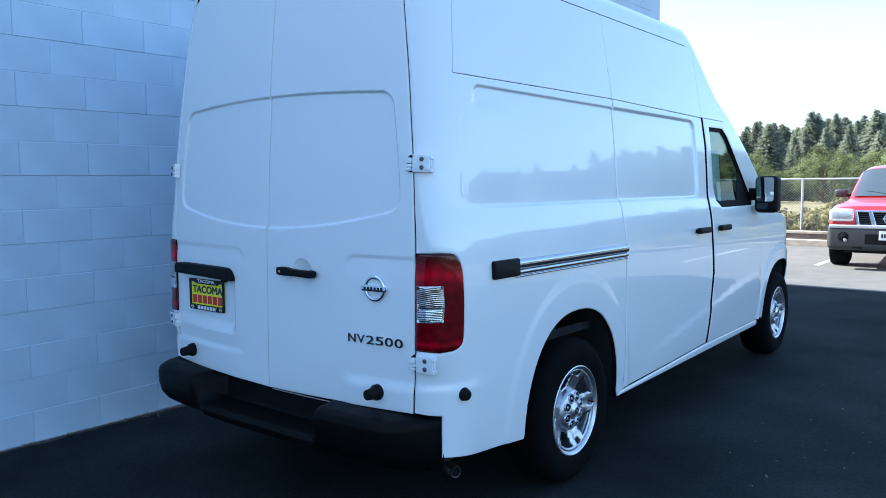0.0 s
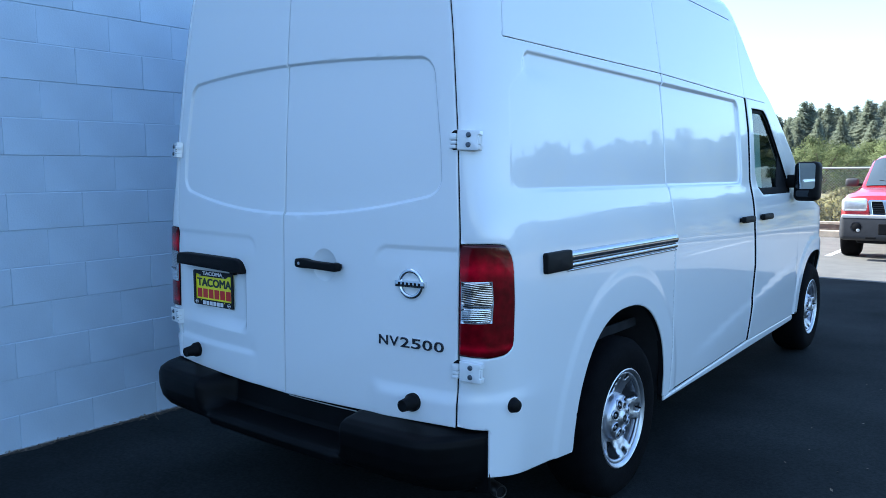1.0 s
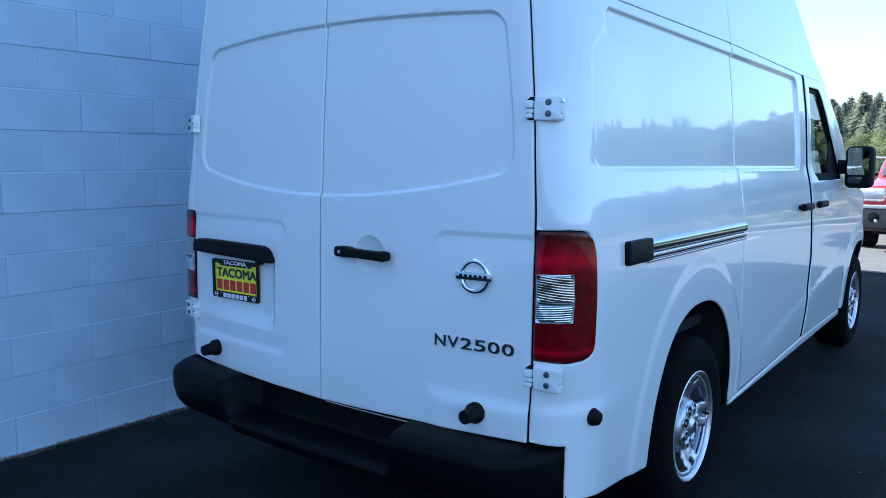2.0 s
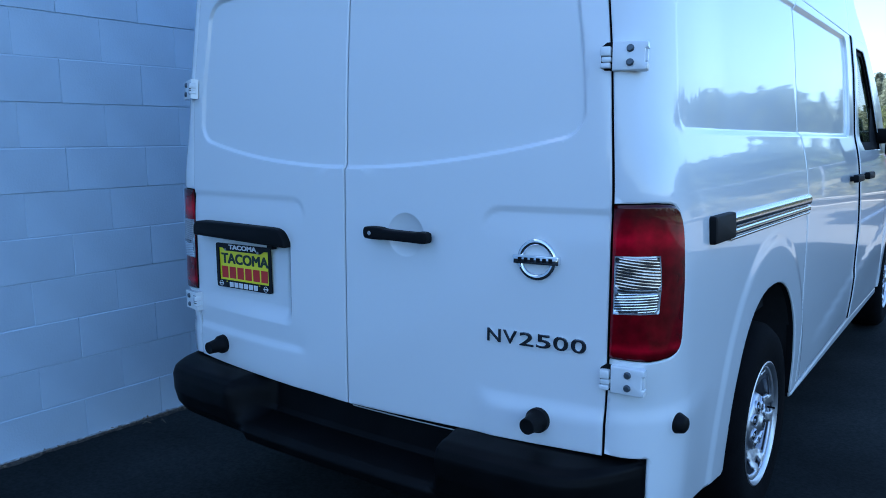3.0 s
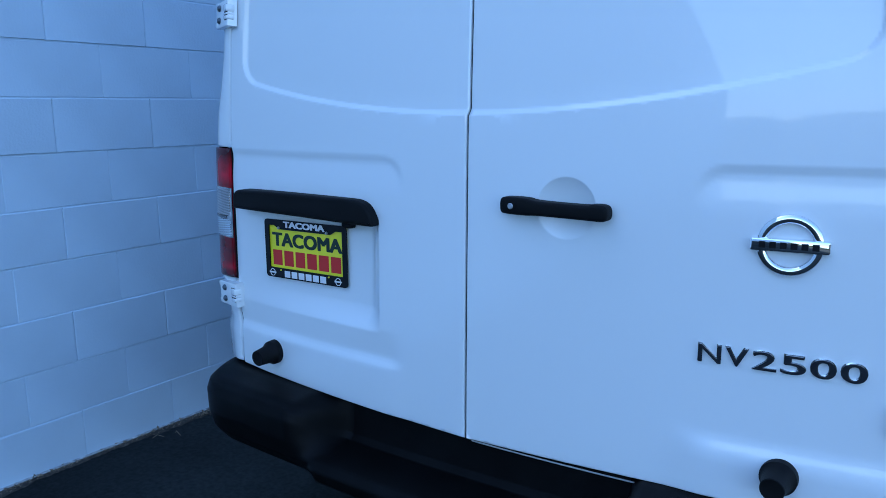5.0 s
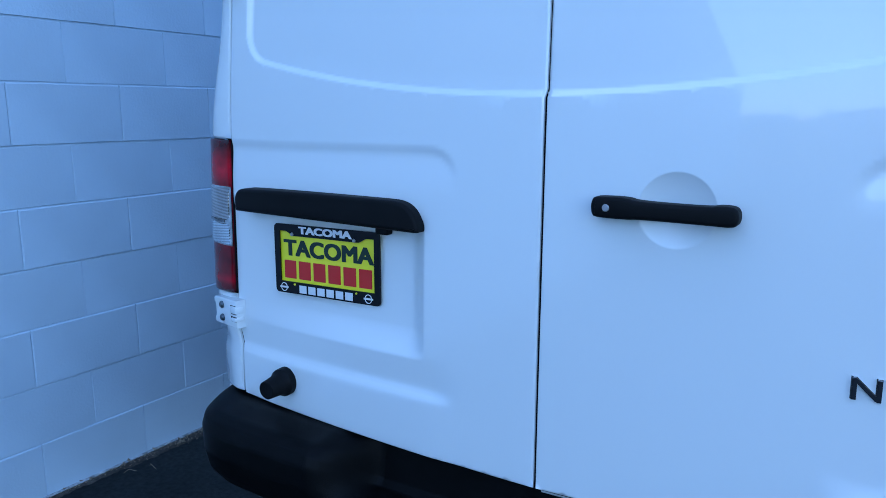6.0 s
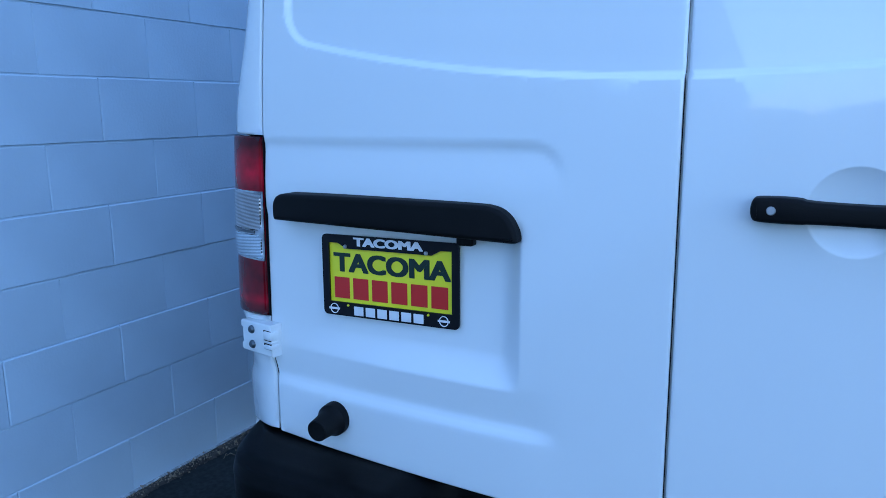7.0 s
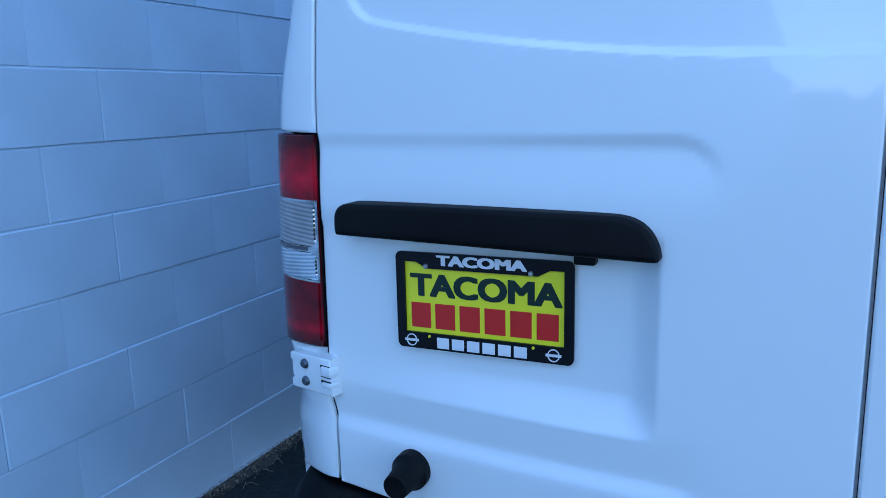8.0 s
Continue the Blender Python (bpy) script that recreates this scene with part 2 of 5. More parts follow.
def part(name, data, mat, parent=None, label="", smooth=None):
    """Links a bmesh or a mesh as one object, under a thing or a part."""
    if isinstance(data, bmesh.types.BMesh):
        me = bpy.data.meshes.new(name)
        data.to_mesh(me)
        data.free()
    else:
        me = data
    if smooth:
        me.shade_smooth()
    if smooth and smooth is not True:
        me.set_sharp_from_angle(angle=radians(smooth))
    if not me.materials:
        me.materials.append(mat)
    ob = new(name, me)
    if parent is not None:
        ob.parent = parent
    if label:
        ob["label"] = label
    return ob


def empty(name, label, category, at=(0, 0, 0), rz=0.0, group="", kind=""):
    ob = new(name)
    ob.empty_display_size = 0.2
    ob.matrix_basis = pose(*at, 0, 0, rz)
    return tagged(ob, label, category, group, kind)


def box(bm, lo, hi, bevel=0.0, segments=2, m=None):
    """Adds a bevelled box to a bmesh."""
    c = [(a + b) / 2 for a, b in zip(lo, hi)]
    d = [abs(b - a) for a, b in zip(lo, hi)]
    r = bmesh.ops.create_cube(bm, size=1.0, matrix=Matrix.LocRotScale(c, None, d))
    vs = r["verts"]
    if bevel:
        es = list({e for v in vs for e in v.link_edges})
        out = bmesh.ops.bevel(bm, geom=es, offset=bevel, segments=segments, affect="EDGES", profile=0.5)
        vs = list({v for v in out["verts"]} | {v for v in vs if v.is_valid})
    if m is not None:
        bmesh.ops.transform(bm, matrix=m, verts=vs)
    return bm


def one_box(lo, hi, bevel=0.0, segments=2, m=None):
    return box(bmesh.new(), lo, hi, bevel, segments, m)


def turned(profile, n=32, m=None, close=True):
    """A bmesh turned about local z from (radius, height) pairs."""
    bm = bmesh.new()
    rings = []
    for r, h in profile:
        if r < 1e-5:
            rings.append([bm.verts.new((0, 0, h))])
        else:
            rings.append([bm.verts.new((r * math.cos(2 * math.pi * i / n), r * math.sin(2 * math.pi * i / n), h)) for i in range(n)])
    for a, b in zip(rings, rings[1:]):
        for i in range(n):
            j = (i + 1) % n
            f = [a[i % len(a)], a[j % len(a)], b[j % len(b)], b[i % len(b)]]
            f = list(dict.fromkeys(f))
            if len(f) > 2:
                bm.faces.new(f)
    bmesh.ops.recalc_face_normals(bm, faces=bm.faces)
    if m is not None:
        bm.transform(m)
    return bm


def prism(outline, y0, y1, bevel=0.0, segments=2, m=None):
    """A bmesh: an outline in (x, z) stretched from y0 to y1, its edges bevelled."""
    bm = bmesh.new()
    a = [bm.verts.new((x, y0, z)) for x, z in outline]
    b = [bm.verts.new((x, y1, z)) for x, z in outline]
    bm.faces.new(a)
    bm.faces.new(b[::-1])
    for i in range(len(a)):
        j = (i + 1) % len(a)
        bm.faces.new((a[i], b[i], b[j], a[j]))
    bmesh.ops.recalc_face_normals(bm, faces=bm.faces)
    if bevel:
        es = [e for e in bm.edges if all(abs(v.co.y - y0) < 1e-6 for v in e.verts)]
        bmesh.ops.bevel(bm, geom=es, offset=bevel, segments=segments, affect="EDGES", profile=0.5)
    if m is not None:
        bm.transform(m)
    return bm


def rounded(x0, z0, x1, z1, r, n=6):
    """The outline of a rounded rectangle, anticlockwise."""
    pts = []
    for cx, cz, a in ((x1 - r, z1 - r, 0), (x0 + r, z1 - r, 90), (x0 + r, z0 + r, 180), (x1 - r, z0 + r, 270)):
        for i in range(n + 1):
            t = radians(a + 90 * i / n)
            pts.append((cx + r * math.cos(t), cz + r * math.sin(t)))
    return pts


def softened(outline, times=2):
    """The same outline with its corners cut again and again."""
    for _ in range(times):
        nxt = outline[1:] + outline[:1]
        outline = [q for (a, b), (c, d) in zip(outline, nxt) for q in ((a * 0.75 + c * 0.25, b * 0.75 + d * 0.25), (a * 0.25 + c * 0.75, b * 0.25 + d * 0.75))]
    return outline


def tube(points, radius, n=10, m=None):
    """A bmesh pipe along points."""
    bm = bmesh.new()
    pts = [Vector(p) for p in points]
    rings = []
    for i, p in enumerate(pts):
        d = (pts[min(i + 1, len(pts) - 1)] - pts[max(i - 1, 0)]).normalized()
        q = d.to_track_quat("Z", "Y")
        rings.append([bm.verts.new(p + q @ Vector((radius * math.cos(2 * math.pi * k / n), radius * math.sin(2 * math.pi * k / n), 0))) for k in range(n)])
    for a, b in zip(rings, rings[1:]):
        for k in range(n):
            bm.faces.new((a[k], a[(k + 1) % n], b[(k + 1) % n], b[k]))
    bm.faces.new(rings[0][::-1])
    bm.faces.new(rings[-1])
    if m is not None:
        bm.transform(m)
    return bm


def grid_mesh(f, nu, nv, name):
    """A smooth sheet: f(i / nu, j / nv) gives its points."""
    vs = [f(i / nu, j / nv) for i in range(nu + 1) for j in range(nv + 1)]
    fs = [(i * (nv + 1) + j, (i + 1) * (nv + 1) + j, (i + 1) * (nv + 1) + j + 1, i * (nv + 1) + j + 1) for i in range(nu) for j in range(nv)]
    return mesh_from(vs, fs, name, True)


def lettering(text, height, width, depth, bold=0.0, heavy=0.0):
    """A mesh of raised letters, centred, in the plane x, z, facing -y."""
    cu = bpy.data.curves.new("letters", "FONT")
    cu.body, cu.size, cu.extrude, cu.align_x, cu.align_y, cu.bevel_depth = text, 1.0, 0.02, "CENTER", "CENTER", 0.0
    cu.resolution_u, cu.offset = 4, bold
    ob = new("letters", cu)
    bpy.context.view_layer.update()
    me = bpy.data.meshes.new_from_object(ob.evaluated_get(bpy.context.evaluated_depsgraph_get()))
    bpy.data.objects.remove(ob)
    if heavy:
        # heavier strokes: the same letters again, a hair to either side
        co, fs = np.array([v.co for v in me.vertices]), [tuple(p.vertices) for p in me.polygons]
        n = len(co)
        bpy.data.meshes.remove(me)
        shifts = [(heavy * i, heavy * 0.55 * j, 0.012 * (3 * i + j)) for i in (-1, 0, 1) for j in (-1, 0, 1)]
        me = mesh_from(np.concatenate([co + np.array(k) for k in shifts]), [tuple(i + n * k for i in f) for k in range(len(shifts)) for f in fs], "letters")
    co = np.array([v.co for v in me.vertices])
    lo, hi = co.min(0), co.max(0)
    co = (co - (lo + hi) / 2) / np.maximum(hi - lo, 1e-6) * np.array([width, height, depth])
    for v, c in zip(me.vertices, co):
        v.co = (c[0], -c[2], c[1])
    me.materials.clear()
    me.update()
    return me


# ---- ground, building ----
def sheet(name, x0, y0, x1, y1, z, mat, label, depth=0.0):
    bm = bmesh.new()
    if depth:
        box(bm, (x0, y0, z - depth), (x1, y1, z), 0.0)
    else:
        bm.faces.new([bm.verts.new(p) for p in ((x0, y0, z), (x1, y0, z), (x1, y1, z), (x0, y1, z))])
    return tagged(part(name, bm, mat), label, "ground", kind="structure")


sheet("ground", -900, -900, 900, 900, -0.30, DRY_GRASS, "dry yellow grassland that reaches the wooded horizon")
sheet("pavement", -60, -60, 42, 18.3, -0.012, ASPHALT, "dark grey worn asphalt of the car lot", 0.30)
# begins about where the wall's shadow ends, its pale colour adding to the sun
sheet("pavement_pad", -60, 9.80, 42, 17.5, -0.008, SUNLIT_PAVING, "worn concrete paving where the truck is parked, its sunlight partly put into a paler colour", 0.02)

# runs far back unseen, lengthened to shape the reflections in the rear doors
WALL_X, WALL_Y0, WALL_Y1, WALL_H = -1.872, -42.0, 8.90, 5.28
wall = part("wall_west", one_box((WALL_X - 0.30, WALL_Y0, -0.25), (WALL_X - 0.0038, WALL_Y1, WALL_H)), WALL_PAINT)
tagged(wall, "blue-white painted concrete block wall beside the van", "wall", kind="structure")
back = part("wall_building_rest", one_box((WALL_X - 14.0, WALL_Y0, -0.25), (WALL_X - 0.31, WALL_Y1, WALL_H - 0.05)), WALL_PAINT)
tagged(back, "plain painted bulk of the flat-roofed building", "building", kind="structure")
coping = part("trim_coping", one_box((WALL_X - 0.34, WALL_Y0 - 0.02, WALL_H), (WALL_X + 0.05, WALL_Y1 + 0.02, WALL_H + 0.12), 0.01), GALV)
tagged(coping, "grey metal coping along the top of the block wall", "coping", kind="structure")

# ---- the van's skin: one shape, from which every panel is cut ----
ZT = np.arange(-0.4, 3.2, 0.005)


def smooth_table(zs, vs, sigma=0.035):
    v = np.interp(ZT, zs, vs)
    k = np.exp(-0.5 * (np.arange(-30, 31) * 0.005 / sigma) ** 2)
    return np.convolve(np.pad(v, 30, mode="edge"), k / k.sum(), mode="valid")


SIDE = smooth_table([0.0, 0.35, 0.50, 0.68, 1.0, 1.10, 1.20, 1.27, 1.34, 1.40, 1.44, 1.60, 1.80, 1.98, 2.5, 2.7], [0.975, 0.988, 0.998, 1.005, 1.006, 1.0045, 1.000, 0.994, 0.984, 0.971, 0.960, 0.948, 0.930, 0.908, 0.822, 0.78], 0.022)
EDGE = smooth_table([0.0, 0.65, 0.82, 1.3, 1.63, 2.0, 2.27, 2.55], [0.858, 0.858, 0.862, 0.862, 0.845, 0.805, 0.765, 0.715], 0.04)
LEAN = smooth_table([0.4, 0.6, 0.8, 1.34, 1.63, 2.0, 2.27, 2.6], [-0.021, -0.021, -0.019, -0.010, 0.003, 0.034, 0.06, 0.105], 0.08)
CURVE, SKEW, U_EDGE, Y_SIDE, Y_NOSE = 0.088, 0.0150, 0.863, 0.29, 4.95


def bezier(t, a, b, c, d):
    return (1 - t) ** 3 * a + 3 * t * (1 - t) ** 2 * b + 3 * t * t * (1 - t) * c + t ** 3 * d


# the rear corner's arc, tabled by its length
TT = np.linspace(0, 1, 201)
CX, CY = bezier(TT, 0.863, 0.948, 1.007, 1.007), bezier(TT, 0.052, 0.061, 0.165, 0.29)
CL = np.concatenate([[0], np.cumsum(np.hypot(np.diff(CX), np.diff(CY)))])
U_SIDE = U_EDGE + float(CL[-1])
U_NOSE = U_SIDE + Y_NOSE - Y_SIDE
NOSE_LENGTH = 1.5


def uy(y):
    """The coordinate along the skin for a place y on the van's side."""
    return y - Y_SIDE + U_SIDE if y >= Y_SIDE else U_EDGE + float(np.interp(y, CY, CL))


def step(d, w):
    t = np.clip(d / w, 0, 1)
    return t * t * (3 - 2 * t)


def skewed(p):
    """The van's tail, sheared a touch to fit the camera's view."""
    p = np.array(p, float)
    p[..., 1] += SKEW * p[..., 0] * np.clip(1 - p[..., 1] / 1.5, 0, 1)
    # the left door's edge below its hinge is moved in, to fit the view
    p[..., 0] += 0.017 * step(0.80 - p[..., 2], 0.1) * step(-p[..., 0] - 0.70, 0.14) * step(p[..., 0] + 0.99, 0.10) * (p[..., 1] < 0.3)
    p[..., 0] -= 0.009 * step(0.80 - p[..., 2], 0.1) * step(-p[..., 0] - 0.90, 0.05) * np.clip(1.2 - p[..., 1], 0, 1)
    return p


def skin(u, z):
    """The bare skin: u runs from the middle of the rear doors round the corner, along the side and round the nose."""
    s, e, y0 = np.interp(z, ZT, SIDE), np.interp(z, ZT, EDGE), np.interp(z, ZT, LEAN)
    x = np.minimum(u, U_EDGE) * e / U_EDGE
    y = y0 + CURVE * x * x
    t = np.interp(u - U_EDGE, CL, TT)
    ye = y0 + CURVE * e * e
    g = step(z - 0.72, 0.16) * step(1.58 - z, 0.3)
    g = g - 0.25 * step(0.70 - z, 0.26)
    cx, cy = bezier(t, e, e + 0.085 + 0.032 * g, s, s), bezier(t, ye, ye + 0.009, Y_SIDE + y0 - 0.125 - 0.045 * g, Y_SIDE + y0)
    corner = u > U_EDGE
    x, y = np.where(corner, cx, x), np.where(corner, cy, y)
    side = u > U_SIDE
    f = np.clip(1 - (u - U_SIDE) / 1.6, 0, 1)
    x = np.where(side, s, x)
    y = np.where(side, Y_SIDE + (u - U_SIDE) + y0 * f * f * (3 - 2 * f), y)
    t = np.clip((u - U_NOSE) / NOSE_LENGTH, 0, 1)
    nose = u > U_NOSE
    x = np.where(nose, bezier(t, s, s, s * 0.62, 0 * s), x)
    y = np.where(nose, bezier(t, Y_NOSE, Y_NOSE + 0.50, 5.86, 5.88), y)
    return np.stack([x, y, z + 0 * u], -1)


def unit(v):
    return v / np.maximum(np.linalg.norm(v, axis=-1, keepdims=True), 1e-9)


def normal_of(f, u, z, h=0.0015):
    return unit(np.cross(f(u + h, z) - f(u - h, z), f(u, z + h) - f(u, z - h)))


def inner_distance(a, b, r):
    """How far inside a rounded corner a point lies, from its distances to two edges."""
    c = np.hypot(np.maximum(r - a, 0), np.maximum(r - b, 0))
    return np.where((a < r) | (b < r), r - c, np.minimum(a, b))


def poly_distance(pts, loops):
    d = np.full(len(pts), 9.0)
    for lp in loops:
        a = np.array(lp)
        b = np.roll(a, -1, 0)
        for p, q in zip(a, b):
            v = q - p
            t = np.clip(((pts - p) @ v) / max(v @ v, 1e-12), 0, 1)
            d = np.minimum(d, np.hypot(*(pts - p - t[:, None] * v).T))
    return d


def inside(pts, lp):
    a = np.array(lp)
    b = np.roll(a, -1, 0)
    c = np.zeros(len(pts), bool)
    for p, q in zip(a, b):
        if p[1] == q[1]:
            continue
        hit = (p[1] > pts[:, 1]) != (q[1] > pts[:, 1])
        c ^= hit & (pts[:, 0] < p[0] + (pts[:, 1] - p[1]) * (q[0] - p[0]) / (q[1] - p[1]))
    return c


def dense(lp, gap):
    out = []
    for p, q in zip(lp, lp[1:] + lp[:1]):
        n = max(1, math.ceil(math.hypot(q[0] - p[0], q[1] - p[1]) / gap))
        out += [(p[0] + (q[0] - p[0]) * i / n, p[1] + (q[1] - p[1]) * i / n) for i in range(n)]
    return out


def panel(name, outline, parent, mat=None, holes=(), relief=None, mirrored=False, gap=0.03, roll=0.005, flange=0.03, lip=0.005, lift=0.0, fine=None, finer=None, dish=None, label=""):
    """A pressed sheet cut from the skin: outline and holes in (u, z), with its relief, rolled edges and turned-in flange."""
    loops = [dense(list(outline), gap * 0.7)] + [dense(list(h), gap * 0.5) for h in holes]

    def height(u, z):
        h = np.full(u.shape, lift)
        if relief is not None:
            h = h + relief(u, z)
        if roll:
            d = poly_distance(np.stack([u, z], -1), loops)
            t = np.clip(1 - d / roll, 0, 1)
            h = h - roll * 0.8 * (1 - np.sqrt(np.maximum(1 - t * t, 0)))
        return h

    def shaped(u, z):
        return skin(u, z) + normal_of(skin, u, z) * height(u, z)[:, None]

    o = np.array(loops[0])
    lo, hi = o.min(0), o.max(0)

    def lattice(g):
        a, b = np.meshgrid(np.arange(lo[0] + g / 2, hi[0], g), np.arange(lo[1] + g / 2, hi[1], g))
        return np.stack([a.ravel(), b.ravel()], -1)

    free = lattice(gap)
    if fine is not None:
        more = lattice(0.008)
        free = np.concatenate([free[~fine(free[:, 0], free[:, 1])], more[fine(more[:, 0], more[:, 1])]])
    if finer is not None:
        more = lattice(0.0045)
        free = np.concatenate([free[~finer(free[:, 0], free[:, 1])], more[finer(more[:, 0], more[:, 1])]])
    if dish is not None:
        x, z, r = dish
        far = np.hypot(free[:, 0] - x, free[:, 1] - z)
        ring = [(x + r * k * math.cos(a), z + r * k * math.sin(a)) for k in (0.82, 0.88, 0.93, 0.97, 1.0, 1.03, 1.07) for a in np.linspace(0, 2 * math.pi, 120, endpoint=False)]
        free = np.concatenate([free[(far < r * 0.79) | (far > r * 1.10)], np.array(ring)])
    free = free[poly_distance(free, loops) > gap * 0.3]
    for k in (0.3, 1.0):
        if roll:
            for lp in loops:
                a = np.array(lp)
                t = unit(np.roll(a, -1, 0) - np.roll(a, 1, 0))
                n = np.stack([-t[:, 1], t[:, 0]], -1) * roll * k
                ring = np.concatenate([a + n, a - n])
                dr = poly_distance(ring, loops)
                free = np.concatenate([free, ring[dr > roll * k * 0.9]])
    ok = inside(free, loops[0])
    for lp in loops[1:]:
        ok &= ~inside(free, lp)
    free = free[ok]
    d = poly_distance(free, loops)
    free = free[(d > gap * 0.3) | ((d < roll * 1.1) & (d > roll * 0.2))] if roll else free[d > gap * 0.3]
    pts, edges = [], []
    for lp in loops:
        n0 = len(pts)
        pts += lp
        edges += [(n0 + i, n0 + (i + 1) % len(lp)) for i in range(len(lp))]
    pts = np.concatenate([np.array(pts), free])
    vs, _, tris, *_ = delaunay_2d_cdt([Vector(p) for p in pts], edges, [], 0, 1e-6)
    uv = np.array([tuple(v) for v in vs])
    tris = np.array(tris)
    mid = uv[tris].mean(1)
    ok = inside(mid, loops[0])
    for lp in loops[1:]:
        ok &= ~inside(mid, lp)
    tris = tris[ok]
    p, q, r = uv[tris[:, 0]], uv[tris[:, 1]], uv[tris[:, 2]]
    turn = (q[:, 0] - p[:, 0]) * (r[:, 1] - p[:, 1]) - (q[:, 1] - p[:, 1]) * (r[:, 0] - p[:, 0])
    tris[turn < 0] = tris[turn < 0][:, ::-1]
    tris = tris[np.abs(turn) > 1e-10]
    co, no = shaped(uv[:, 0], uv[:, 1]), normal_of(shaped, uv[:, 0], uv[:, 1], 0.0012)
    faces, deep = [tuple(map(int, f)) for f in tris], []
    verts, normals = list(co), list(no)
    if flange:
        count = {}
        for f in faces:
            for a, b in zip(f, f[1:] + f[:1]):
                count[(a, b)] = 1
        rim = [(a, b) for a, b in count if (b, a) not in count]
        bare = normal_of(skin, uv[:, 0], uv[:, 1])
        top, low = {}, {}
        for a, b in rim:
            for i in (a, b):
                if i not in top:
                    top[i], low[i] = len(verts), len(verts) + 2
                    verts += [co[i], co[i] - bare[i] * min(lip, flange / 2), co[i] - bare[i] * flange]
                    normals += [np.zeros(3), np.zeros(3), np.zeros(3)]
            faces += [(top[b], top[a], top[a] + 1, top[b] + 1), (top[b] + 1, top[a] + 1, low[a], low[b])]
            deep += [len(faces) - 1]
    verts, normals = np.array(verts), np.array(normals)
    if mirrored:
        verts, normals = verts * (-1, 1, 1), normals * (-1, 1, 1)
        faces = [f[::-1] for f in faces]
    verts = skewed(verts)
    me = mesh_from(verts, faces, name, True)
    me.normals_split_custom_set_from_vertices([tuple(n) for n in normals])
    ob = part(name, me, mat or PAINT, parent, label)
    if deep:
        # deep flange faces coloured black for the shade inside the gap
        me.materials.append(SEAL_AND_SHADE)
        for i in deep:
            me.polygons[i].material_index = 1
    return ob


def onto(u, z, lift=0.0, mirrored=False):
    """The pose of a fitting on the skin: local x along the skin, z up, -y outwards."""
    U, Z = np.array([u]), np.array([z])
    p, n = skin(U, Z)[0], normal_of(skin, U, Z)[0]
    if mirrored:
        p, n = p * (-1, 1, 1), n * (-1, 1, 1)
    p = skewed(p + n * lift)
    back_axis = Vector(-n)
    right = back_axis.cross(Vector((0, 0, 1))).normalized()
    up = right.cross(back_axis)
    m = Matrix((right, back_axis, up)).transposed().to_4x4()
    m.translation = Vector(p)
    return m


# reliefs of the pressed panels
def rear_recess(x, z):
    ax = np.abs(x)
    top = 1.957 - 0.030 * (ax / 0.79) ** 2 - z
    low = z - (1.344 + 0.088 * (ax / 0.76) ** 2)
    wide = np.interp(z, [1.3, 1.6, 2.0], [0.800, 0.795, 0.775]) - ax
    return inner_distance(wide, np.minimum(top, low), 0.06)


def rear_common(x, z):
    h = -0.0115 * step(rear_recess(x, z) + 0.003, 0.0125)
    return h


def rimmed(d, w):
    """A slope with a crisp outer rim and a soft foot."""
    t = np.clip(d / w, 0, 1)
    return 0.65 * (2 * t - t * t) + 0.35 * t * t * (3 - 2 * t)


def rear_left_relief(u, z):
    x = -u
    h = rear_common(x, z)
    ends = inner_distance(-0.175 - x, 1.250 - z, 0.07)
    h = h - 0.0050 * step(ends, 0.024) * step(z - 1.15, 0.09)
    pocket = rimmed(-0.258 - x, 0.055) * rimmed(z - 0.800, 0.062) * step(1.105 - z, 0.02)
    h = h - pocket * (0.026 * step(x + 0.84, 0.5) + 0.004)
    # a shallow valley under the recess, its lower side kicked out
    fade = step(-0.17 - x, 0.08)
    h = h - 0.0055 * np.clip((0.812 - z) / 0.07, 0, 1) * step(z - 0.708, 0.032) * fade + 0.004 * step(0.742 - z, 0.036) * fade
    return h


def rear_right_relief(u, z):
    x = u
    h = rear_common(x, z)
    ends = inner_distance(x - 0.49, 1.252 - z, 0.07)
    h = h - 0.0045 * step(ends, 0.022) * step(z - 1.15, 0.09)
    h = h + 0.010 * step(0.755 - 0.02 * step(x - 0.45, 0.1) - z, 0.06) * step(x - 0.46, 0.1)
    dish = np.hypot(x - 0.242, z - 1.150)
    h = h - 0.0145 * np.maximum(1 - (dish / 0.065) ** 2, 0) ** 0.9
    return h


def rear_fine(u, z):
    d = rear_recess(u, z)
    return ((d > -0.012) & (d < 0.026)) | ((z > 1.19) & (z < 1.26)) | (np.hypot(u - 0.242, z - 1.15) < 0.09) | ((u > 0.19) & (u < 0.34) & (z < 1.13) & (z > 0.78)) | ((z > 0.69) & (z < 0.87))


def rear_finer(u, z):
    d = rear_recess(u, z)
    return ((d > -0.006) & (d < 0.016))


ARCH_R, ARCH_F = (1.17, 0.365, 0.478, 0.535), (4.885, 0.385, 0.50, 0.475)


def arch_line(a, z0, n=28):
    """The edge of a wheel opening from its rear foot over the top to its front foot, in (u, z)."""
    y, zc, ry, rz = a
    out = []
    for i in range(n + 1):
        t = math.pi * (1 - i / n)
        c, s = math.cos(t), math.sin(t)
        out.append((uy(y + ry * math.copysign(abs(c) ** 0.86, c)), zc + rz * abs(s) ** 0.92))
    return [(out[0][0] - 0.004, z0)] + out + [(out[-1][0] + 0.004, z0)]


def arch_distance(a, u, z):
    y, zc, ry, rz = a
    return (np.hypot((u - uy(y)) / ry, np.maximum(z - zc, 0) / rz) - 1) * (ry + rz) / 2


